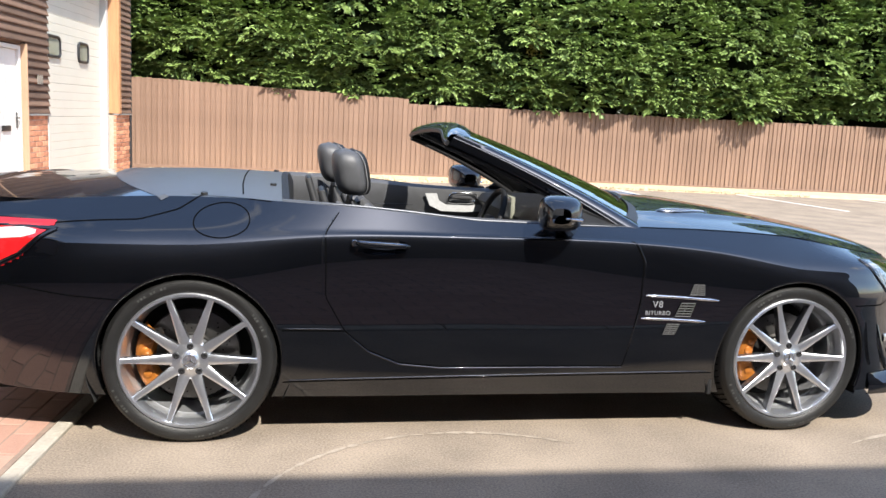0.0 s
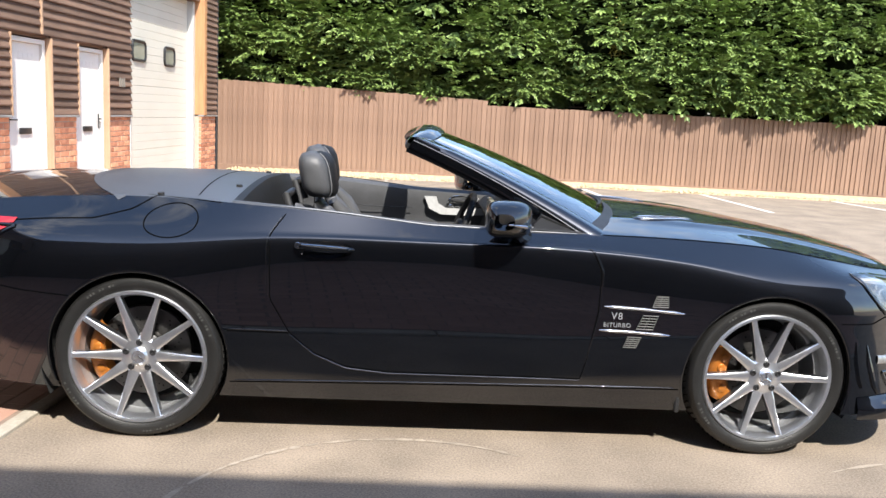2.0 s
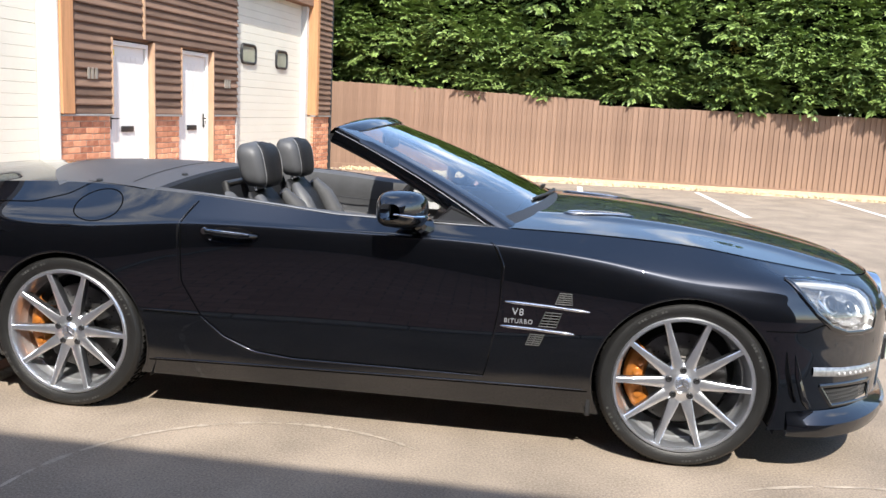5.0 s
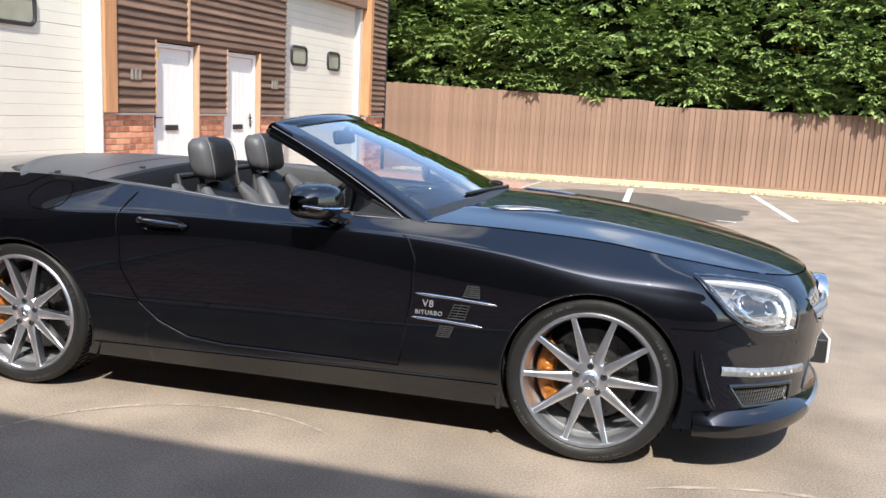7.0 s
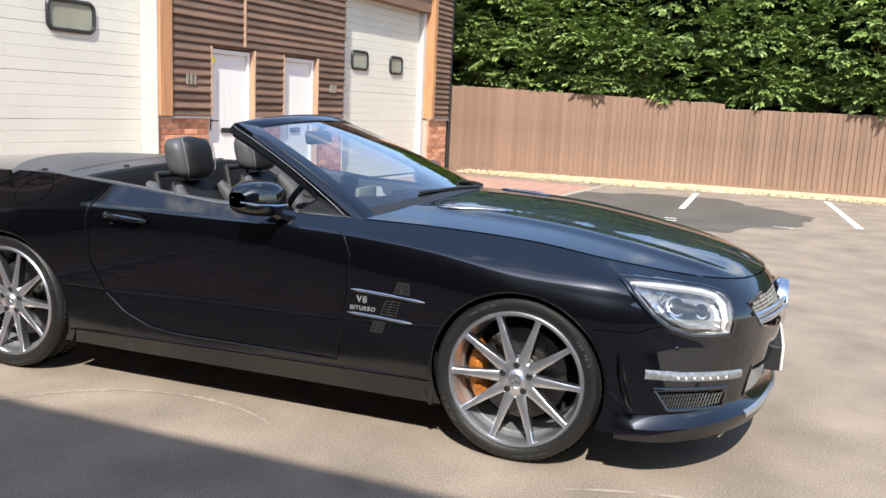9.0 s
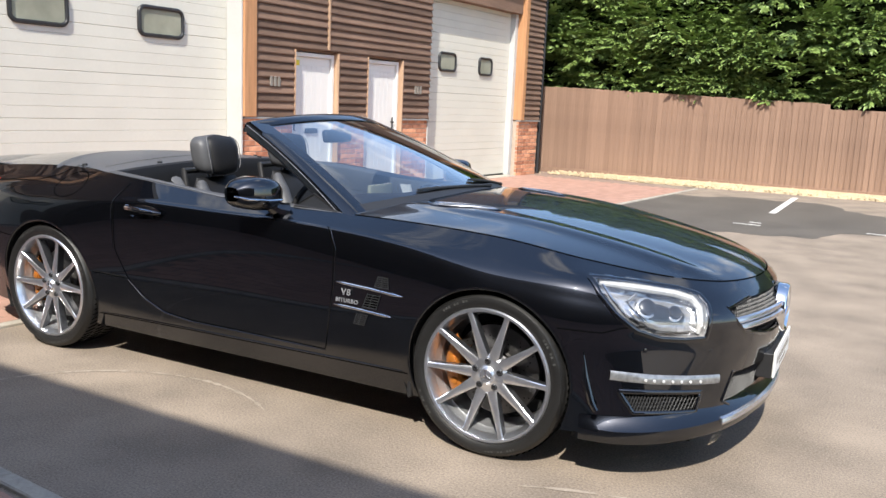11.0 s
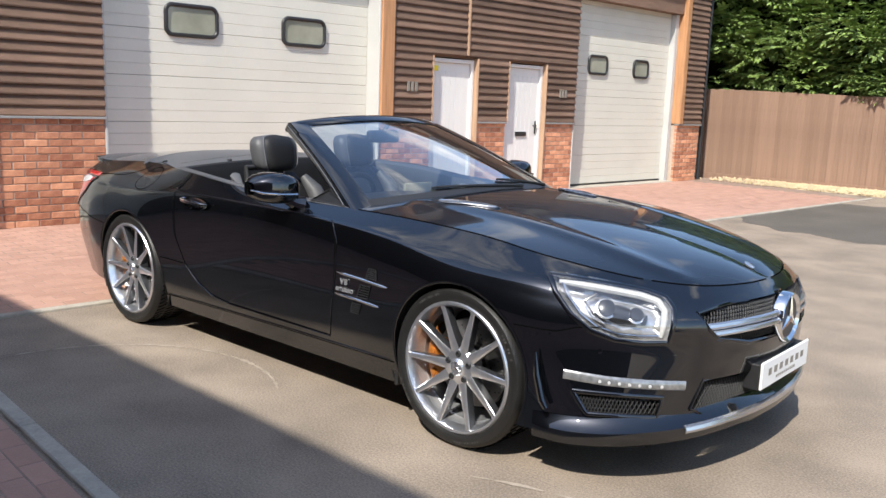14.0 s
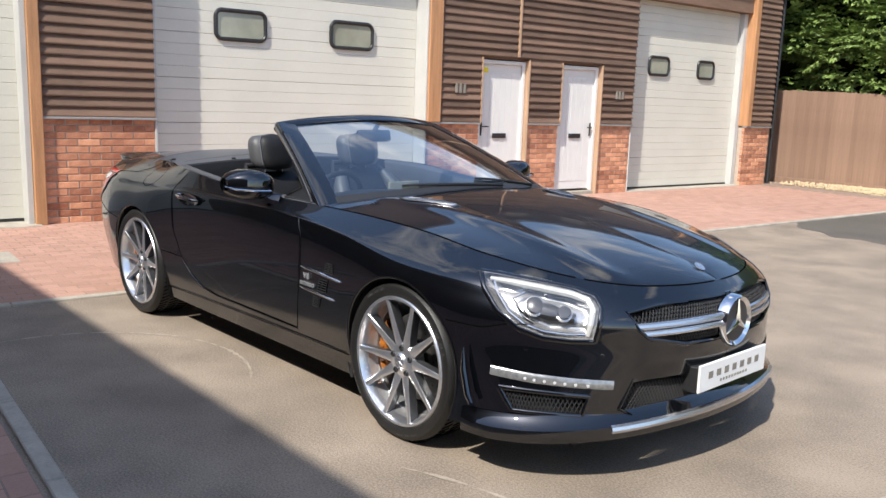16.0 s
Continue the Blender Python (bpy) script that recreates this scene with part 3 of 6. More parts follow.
me = bpy.data.meshes.new("dead_spray")
me.from_pydata(verts, [], faces)
me.materials.append(M_DEAD)
thing("dead_spray", "yellow-brown dying conifer spray in the green hedge", "foliage", kind="stuff", m=pose(3.92, fence_y(3.92) + .02, 2.96), data=me)

# ---------- building behind the camera, which throws the shade ----------
SHADE_H = 5.2
run = SHADE_H / -SUN_DIR.z
dx, dy = SUN_DIR.x * run, SUN_DIR.y * run
bm = bmesh.new()
a, b = Vector((-8.0, -0.96)), Vector((9.5, 0.35))
poly(bm, [(a.x - dx, a.y - dy), (a.x - dx, a.y - dy - 6), (b.x - dx, b.y - dy - 6), (b.x - dx, b.y - dy)], 0, SHADE_H)
solid("opposite_building", bm, M_WALL, "dark timber-clad building opposite, in its own shade", "building", "structure", smooth=False)

# ---------- the car ----------
M_PAINT = mat("black_car_paint", (0.0080, 0.0094, 0.0132), 0.36, metal=0.9, var=0.12, scale=3, fine=900, coat=1.0, coat_rough=0.010, rough_var=0.05, spec=0.04)
M_PAINT.node_tree.nodes["Principled BSDF"].inputs["Coat IOR"].default_value = 1.76
M_SATIN = mat("satin_grey_cover", (0.070, 0.075, 0.086), 0.34, var=0.1, scale=6, fine=300, bump=0.04, bump_scale=500, spec=0.45)
M_TYRE = mat("tyre_rubber", (0.0095, 0.0093, 0.009), 0.5, var=0.25, scale=18, fine=120, bump=0.15, bump_scale=150)
M_SIDETXT = mat("worn_sidewall_lettering", (0.050, 0.050, 0.048), 0.6, var=0.4, scale=60)
M_TREAD = mat("tyre_tread", (0.030, 0.028, 0.026), 0.85, var=0.25, scale=18, fine=120, bump=0.2, bump_scale=150)
M_ALLOY = mat("machined_alloy", (0.74, 0.755, 0.79), 0.29, metal=0.93, var=0.1, scale=14, fine=160)
M_ALLOYD = mat("grey_alloy", (0.16, 0.165, 0.18), 0.30, metal=0.85, var=0.12, scale=14)
M_BARREL = mat("lacquered_barrel", (0.62, 0.63, 0.65), 0.36, metal=0.8, var=0.12, scale=14)
M_CHROME = mat("chrome", (0.80, 0.81, 0.83), 0.08, metal=1.0, var=0.03, scale=10)
M_SILVER = mat("satin_silver", (0.60, 0.61, 0.64), 0.25, metal=0.9, var=0.05, scale=10)
M_BELT = mat("anodised_strip", (0.20, 0.205, 0.22), 0.5, metal=0.7, var=0.05, scale=10)
M_GOLD = mat("bronze_caliper", (0.48, 0.165, 0.026), 0.35, metal=0.35, var=0.12, scale=14, coat=0.4)
M_DISC = mat("brake_disc", (0.13, 0.125, 0.12), 0.38, metal=0.9, var=0.15, scale=16)
M_WELL = mat("black_wheel_well", (0.010, 0.010, 0.010), 0.9, var=0.3, scale=12)
M_LEATHER = mat("black_leather", (0.012, 0.012, 0.013), 0.55, spec=0.3, var=0.18, scale=14, fine=200, bump=0.12, bump_scale=260)
M_LEATHG = mat("grey_leather", (0.070, 0.071, 0.075), 0.5, var=0.15, scale=14, fine=200, bump=0.12, bump_scale=260)
M_STITCH = mat("grey_stitching", (0.16, 0.16, 0.165), 0.7)
M_RED = mat("red_lamp_lens", (0.42, 0.010, 0.012), 0.08, var=0.1, scale=30, coat=1.0, spec=0.6)
M_LENSW = mat("white_lamp_lens", (0.50, 0.50, 0.50), 0.15, var=0.08, scale=60, coat=1.0)
M_LAMPIN = mat("lamp_inside", (0.52, 0.525, 0.54), 0.26, metal=0.75, var=0.25, scale=12)
M_LAMPDK = mat("lamp_inside_dark", (0.035, 0.036, 0.040), 0.3, metal=0.3, var=0.2, scale=12)
M_DAYBAR = mat("clear_lensed_bar", (0.26, 0.265, 0.27), 0.22, metal=0.5, var=0.35, scale=45, coat=0.6)
M_PLATE = mat("white_plate", (0.80, 0.80, 0.78), 0.35, var=0.03, scale=8)
M_BADGE = mat("badge_silver", (0.30, 0.30, 0.31), 0.3, metal=0.3, var=0.05)
M_SEAM = mat("panel_gap", (0.003, 0.003, 0.003), 0.9, var=0.1, spec=0.0)
M_GLASS = glass("windscreen_glass", (0.78, 0.88, 0.94), mix=0.34)
M_LAMPGL = glass("lamp_glass", (0.97, 0.98, 0.98), mix=0.1)

HEADING = 5.66
CAR = pose(-0.0888, 0.8956, 0, 0, 0, HEADING)     # origin: middle of the rear axle, on the ground; x ahead, y to the car's left
car = thing("convertible_car", "black open-top convertible sports car with silver ten-spoke wheels", "car", m=CAR)

# Long lines of the right half, from the tail's middle round the side to the nose's middle: (x, half width, height)
BOTTOM = ((-0.98, 0, .27), (-0.95, .42, .26), (-0.84, .74, .23), (-0.55, .86, .20), (0, .885, .18), (.55, .885, .172), (1.15, .885, .172), (1.8, .885, .172),
          (2.2, .888, .172), (2.585, .90, .18), (2.98, .935, .195), (3.26, .80, .205), (3.40, .61, .215), (3.495, .30, .225), (3.52, 0, .225))
MIDDLE = ((-1.065, 0, .50), (-1.04, .45, .50), (-0.88, .79, .50), (-0.55, .915, .49), (0, .948, .47), (.55, .925, .45), (1.15, .918, .45), (1.8, .928, .46),
          (2.2, .940, .48), (2.585, .950, .50), (2.98, .915, .50), (3.27, .73, .50), (3.42, .56, .50), (3.53, .29, .50), (3.56, 0, .50))
CREASE = ((-1.065, 0, .72), (-1.04, .45, .72), (-0.88, .775, .73), (-0.52, .905, .755), (0, .938, .775), (.55, .931, .826), (1.15, .926, .836), (1.8, .923, .826),
          (2.2, .929, .795), (2.585, .940, .728), (2.97, .895, .685), (3.26, .71, .655), (3.41, .55, .645), (3.51, .28, .64), (3.545, 0, .64))
SHOULDER = ((-1.05, 0, .84), (-1.02, .43, .845), (-0.86, .735, .850), (-0.5, .858, .840), (0, .884, .850), (.55, .902, .872), (1.15, .902, .862), (1.8, .896, .853),
            (2.2, .896, .829), (2.585, .900, .783), (2.96, .850, .757), (3.235, .655, .715), (3.38, .51, .70), (3.48, .265, .692), (3.51, 0, .69))
TOPLINE = ((-1.03, 0, .905), (-1.0, .42, .908), (-0.83, .68, .910), (-0.45, .72, .945), (0, .735, .965), (.55, .845, .955), (1.15, .850, .912), (1.8, .815, .897),
           (2.2, .800, .890), (2.585, .785, .868), (2.9, .735, .818), (3.2, .59, .765), (3.34, .46, .745), (3.44, .24, .735), (3.47, 0, .732))


def spline(keys, ts, t):
    """Smooth curve through the keys at the parameters ts."""
    i = int(np.clip(np.searchsorted(ts, t, side="right") - 1, 0, len(ts) - 2))
    h = ts[i + 1] - ts[i]
    u = (t - ts[i]) / h

    def tan(k):
        if k == 0:
            return (keys[1] - keys[0]) / (ts[1] - ts[0])
        if k == len(ts) - 1:
            return (keys[-1] - keys[-2]) / (ts[-1] - ts[-2])
        a, b = ts[k] - ts[k - 1], ts[k + 1] - ts[k]
        return ((keys[k] - keys[k - 1]) / a * b + (keys[k + 1] - keys[k]) / b * a) / (a + b)
    m0, m1 = tan(i) * h, tan(i + 1) * h
    return (2 * u**3 - 3 * u**2 + 1) * keys[i] + (u**3 - 2 * u**2 + u) * m0 + (-2 * u**3 + 3 * u**2) * keys[i + 1] + (u**3 - u**2) * m1


LINES = [np.array(k, float) for k in (BOTTOM, MIDDLE, CREASE, SHOULDER, TOPLINE)]
UK = np.concatenate(([0.0], np.cumsum(np.linalg.norm(np.diff(LINES[2], axis=0), axis=1))))
VK = np.array((0, 0.30, 0.64, 0.80, 0.94))


def mirrored(keys, ts, t):
    """Spline with the keys mirrored past both ends, so that it crosses the middle square."""
    flip = np.array((1, -1, 1.0))
    k2 = np.vstack((keys[1] * flip, keys, keys[-2] * flip))
    t2 = np.concatenate(([2 * ts[0] - ts[1]], ts, [2 * ts[-1] - ts[-2]]))
    return spline(k2, t2, t)


US = np.concatenate([np.linspace(UK[i], UK[i + 1], max(6, int((UK[i + 1] - UK[i]) / 0.012)), endpoint=False) for i in range(len(UK) - 1)] + [[UK[-1]]])
VS = np.concatenate([np.linspace(VK[i], VK[i + 1], n, endpoint=False) for i, n in enumerate((16, 19, 13, 11))] + [[VK[-1]]])
NU, NV = len(US), len(VS)
HULL = np.zeros((NU, NV, 3))
for i, u in enumerate(US):
    col = np.array([mirrored(k, UK, u) for k in LINES])
    for j, v in enumerate(VS):
        HULL[i, j] = spline(col, VK, v)
HULL[0, :, 1] = HULL[-1, :, 1] = 0


def ugrid(index):
    return int(np.argmin(np.abs(US - np.interp(index, np.arange(len(UK)), UK))))


def normals_of(g):
    du, dv = np.gradient(g, axis=0), np.gradient(g, axis=1)
    n = np.cross(du, dv)
    L = np.linalg.norm(n, axis=2, keepdims=True)
    return n / np.maximum(L, 1e-9)


HN = normals_of(HULL)
if HN[ugrid(6), 14][1] < 0:
    HN = -HN                       # half widths count outward here


# bonnet: from the top line to the middle
def bonnet_mid(f):
    x = np.interp(f, (0, .25, .5, .75, .9, 1), (1.93, 2.38, 2.82, 3.2, 3.39, 3.47))
    z = spline(np.array((.966, .950, .907, .84, .785, .732)), np.array((1.93, 2.3, 2.7, 3.1, 3.33, 3.47)), x)
    return np.array((x, 0, z))


def cap_grid(i0, i1, mid, nw, crown, ridge):
    g = np.zeros((i1 - i0 + 1, nw + 1, 3))
    for i in range(i0, i1 + 1):
        f = (US[i] - US[i0]) / (US[i1] - US[i0])
        e, c = HULL[i, -1], mid(f)
        for j in range(nw + 1):
            w = j / nw
            p = e + (c - e) * w
            p[2] = e[2] + (c[2] - e[2]) * (1 - (1 - w) ** crown)
            yy = p[1]
            p[2] += ridge * math.exp(-((yy - 0.43 - 0.10 * (1 - f)) / 0.055) ** 2) * min(1, 6 * f * (1 - f)) * min(1, w * 6)
            g[i - i0, j] = p
    return g


HOOD0, HOOD1 = ugrid(7.12), NU - 1
BONNET = cap_grid(HOOD0, HOOD1, bonnet_mid, 44, 2.0, 0.010)
DECK0, DECK1 = 0, ugrid(4.62)


def deck_mid(f):
    x = np.interp(f, (0, .2, .45, .75, 1), (-1.03, -0.85, -0.50, -0.05, 0.33))
    z = spline(np.array((.905, .955, .990, 1.012, 1.015, 1.0)), np.array((-1.03, -.88, -.55, -.2, .1, .33)), x)
    return np.array((x, 0, z))


DECK = cap_grid(DECK0, DECK1, deck_mid, 40, 2.0, 0.0)
BN, DN = normals_of(BONNET), normals_of(DECK)
BN *= np.where(BN[..., 2:3] < 0, -1, 1)
DN *= np.where(DN[..., 2:3] < 0, -1, 1)

CLOUD = np.vstack((HULL.reshape(-1, 3), BONNET.reshape(-1, 3), DECK.reshape(-1, 3)))
CLOUDN = np.vstack((HN.reshape(-1, 3), BN.reshape(-1, 3), DN.reshape(-1, 3)))


def on_body(p):
    """The body's point nearest to p (half width counted outward) and its normal, smoothed over the neighbours."""
    d = np.linalg.norm(CLOUD - np.array(p), axis=1)
    k = np.argpartition(d, 6)[:6]
    w = 1 / (d[k] + 1e-3) ** 2
    n = (CLOUDN[k] * w[:, None]).sum(0)
    n /= np.linalg.norm(n)
    c = (CLOUD[k] * w[:, None]).sum(0) / w.sum()
    q = np.array(p) - n * np.dot(np.array(p) - c, n)
    return q, n


def flip(p, side):
    return Vector((p[0], p[1] * side, p[2]))


ARCHES = ((0.0, 0.335), (2.585, 0.335))
ARCH_R = 0.354


def in_poly(x, z, pts):
    inside = False
    for (xa, za), (xb, zb) in zip(pts, pts[1:] + pts[:1]):
        if (za > z) != (zb > z) and x < (xb - xa) * (z - za) / (zb - za) + xa:
            inside = not inside
    return inside


DOOR = [(0.565, .97), (0.515, .86), (0.52, .60), (0.60, .46), (0.70, .375), (0.83, .318), (1.0, .300), (1.80, .300), (1.815, .37), (1.85, .60), (1.852, .76), (1.80, .87), (1.76, .92)]
HEADLAMP = [(2.95, .835, .785), (3.05, .775, .785), (3.15, .70, .765), (3.24, .625, .738), (3.31, .588, .715), (3.352, .60, .68),
            (3.364, .625, .62), (3.357, .636, .556), (3.295, .70, .553), (3.218, .768, .56), (3.141, .825, .59), (3.071, .86, .646), (3.0, .863, .72)]
LAMP_E1 = np.array((.73, -.68, 0.0))
LAMP_E2 = np.cross(np.array((.62, .66, .42)) / np.linalg.norm((.62, .66, .42)), LAMP_E1) * -1


def lamp_flat(p):
    return float(np.dot(p, LAMP_E1)), float(np.dot(p, LAMP_E2))


LAMP_FLAT = [lamp_flat(np.array(p)) for p in HEADLAMP]
TAIL = [(-0.50, .862), (-0.74, .866), (-0.97, .85), (-0.99, .63), (-0.80, .635), (-0.62, .735)]
INTAKE = [(3.11, .365), (3.36, .350), (3.345, .275), (3.16, .283)]
GRILLE = [(-.01, .685), (0.40, .680), (0.525, .660), (0.50, .60), (0.46, .562), (0.30, .530), (-.01, .512)]      # half width, z across the nose
LOWGRILLE = [(-.01, .415), (0.51, .407), (0.555, .30), (0.50, .268), (-.01, .262)]


def zone(p):
    x, y, z = p
    if x > 2.9 and y > 0.5 and in_poly(*lamp_flat(np.array(p)), LAMP_FLAT):
        return "headlamp"
    if x < -0.5 and y > 0.5 and in_poly(x, z, TAIL):
        return "tail"
    if x > 3.3 and in_poly(y, z, GRILLE):
        return "grille"
    if x > 3.35 and in_poly(y, z, LOWGRILLE):
        return "lowgrille"
    if x > 3.1 and y > 0.55 and in_poly(x, z, INTAKE):
        return "intake"
    if in_poly(x, z, DOOR):
        return "door"
    if x > 3.0 and z < 0.60 or x > 2.75 and z < 0.575 or x > 3.36:
        return "front_bumper"
    if x < -0.25 and z < 0.60 or x < -0.92:
        return "rear_bumper"
    if z < 0.275 and 0.2 < x < 2.4:
        return "side_skirt"
    return "front_wing" if x > 1.7 else "rear_quarter"


def emit(name, faces, pos, nor, material, parent, side, label="", thick=0.0):
    used = sorted({k for f in faces for k in f})
    idx = {k: i for i, k in enumerate(used)}
    vs = [tuple(flip(pos[k], side)) for k in used]
    fs = []
    for f in faces:
        a, b, d = (pos[f[1]] - pos[f[0]]), (pos[f[2]] - pos[f[0]]), (pos[f[3]] - pos[f[0]])
        fn = (np.cross(a, b) + np.cross(b, d)) * (1, 1, 1)
        turn = np.dot(fn, nor[list(f)].mean(0)) < 0
        if side < 0:
            turn = not turn
        fs.append(tuple(idx[k] for k in (f[::-1] if turn else f)))
    me = bpy.data.meshes.new(name)
    me.from_pydata(vs, [], fs)
    me.polygons.foreach_set("use_smooth", [True] * len(fs))
    me.normals_split_custom_set_from_vertices([tuple(flip(nor[k], side)) for k in used])
    me.materials.append(material)
    return part(name, me, material, parent, label)


# split the hull by zone; the wheel openings are cut round
pos, nor = HULL.reshape(-1, 3).copy(), HN.reshape(-1, 3).copy()
cut = set()
for k, p in enumerate(pos):
    for ax, az in ARCHES:
        r = math.hypot(p[0] - ax, p[2] - az)
        if r < ARCH_R and p[1] > 0.4:
            cut.add(k)
groups = {}
for i in range(NU - 1):
    for j in range(NV - 1):
        f = (i * NV + j, (i + 1) * NV + j, (i + 1) * NV + j + 1, i * NV + j + 1)
        if all(k in cut for k in f):
            continue
        groups.setdefault(zone(pos[list(f)].mean(0)), []).append(f)
for k in cut:
    for ax, az in ARCHES:
        d = np.array((pos[k][0] - ax, pos[k][2] - az))
        r = np.linalg.norm(d)
        if r < ARCH_R:
            d = d / max(r, 1e-6) * ARCH_R
            pos[k][0], pos[k][2] = ax + d[0], az + d[1]
HOLES = ("headlamp", "tail", "grille", "lowgrille", "intake")
PANELS = {}
for side in (-1, 1):
    for name, faces in groups.items():
        if name in HOLES:
            continue
        PANELS[name, side] = emit("car_door" if name == "door" else name, faces, pos, nor, M_PAINT, car, side)


def grid_faces(n, m, keep):
    return [(i * m + j, (i + 1) * m + j, (i + 1) * m + j + 1, i * m + j + 1) for i in range(n - 1) for j in range(m - 1) if keep(i, j)]


def whole(name, g, gn, material, keep=lambda p: True, label=""):
    """A panel over both halves."""
    n, m = g.shape[:2]
    both = np.concatenate((g * (1, -1, 1), g[:, -2::-1]), axis=1).reshape(-1, 3)
    nn = np.concatenate((gn * (1, -1, 1), gn[:, -2::-1]), axis=1)
    mid = nn[:, m - 1].copy()
    mid[:, 1] = 0
    nn[:, m - 1] = mid / np.linalg.norm(mid, axis=1, keepdims=True)
    m2 = 2 * m - 1
    faces = grid_faces(n, m2, lambda i, j: keep(both[[i * m2 + j, (i + 1) * m2 + j + 1]].mean(0)))
    return emit(name, faces, both, nn.reshape(-1, 3), material, car, 1, label)


bonnet = whole("bonnet", BONNET, BN, M_PAINT)


def is_cover(p):
    return p[0] > -0.40 + 0.55 * abs(p[1]) ** 2.2


boot = whole("boot_lid", DECK, DN, M_PAINT, lambda p: not is_cover(p))
whole("roof_cover", DECK, DN, M_SATIN, is_cover, "satin dark grey folded-roof cover")


def ribbon(name, pts, width, material, parent, side, offset=0.0012, raised=0.0, closed=False, n=40, label="", taper_ends=True):
    """A strip laid along the body through pts; raised gives it a rounded section."""
    pts = [np.array(p, float) for p in pts]
    if closed:
        pts.append(pts[0])
    L = np.concatenate(([0], np.cumsum([np.linalg.norm(b - a) for a, b in zip(pts, pts[1:])])))
    ks, ns = [], []
    for t in np.linspace(0, L[-1], n):
        p = np.array([np.interp(t, L, [q[i] for q in pts]) for i in range(3)])
        q, nn = on_body(p)
        ks.append(q)
        ns.append(nn)
    rows = []
    for i in range(n):
        t = ks[min(i + 1, n - 1)] - ks[max(i - 1, 0)]
        w = np.cross(t, ns[i])
        w = w / np.linalg.norm(w) * width / 2
        taper = 1.0 if closed or not raised or not taper_ends else min(1.0, 0.35 + 6 * min(i, n - 1 - i) / n)
        prof = ((-1, 0), (-.7, .8), (0, 1), (.7, .8), (1, 0)) if raised else ((-1, 0), (1, 0))
        rows.append([flip(ks[i] + w * a * taper + ns[i] * (offset + raised * b * taper), side) for a, b in prof])
    bm = sheet(bmesh.new(), rows)
    ob = part(name, bm, material, parent, label, angle=60)
    return ob


def dsk(bm, c, n, r, depth, seg=24):
    """A short rounded plug at c along n."""
    n = Vector(n).normalized()
    q = n.to_track_quat("Z", "Y").to_matrix()
    prev = None
    for rr, h in ((r, 0), (r, depth * 0.8), (r * 0.85, depth), (0.001, depth)):
        ring = [bm.verts.new(Vector(c) + q @ Vector((rr * math.cos(2 * math.pi * k / seg), rr * math.sin(2 * math.pi * k / seg), h))) for k in range(seg)]
        if prev:
            for k in range(seg):
                bm.faces.new((prev[k], prev[(k + 1) % seg], ring[(k + 1) % seg], ring[k]))
        prev = ring
    return bm


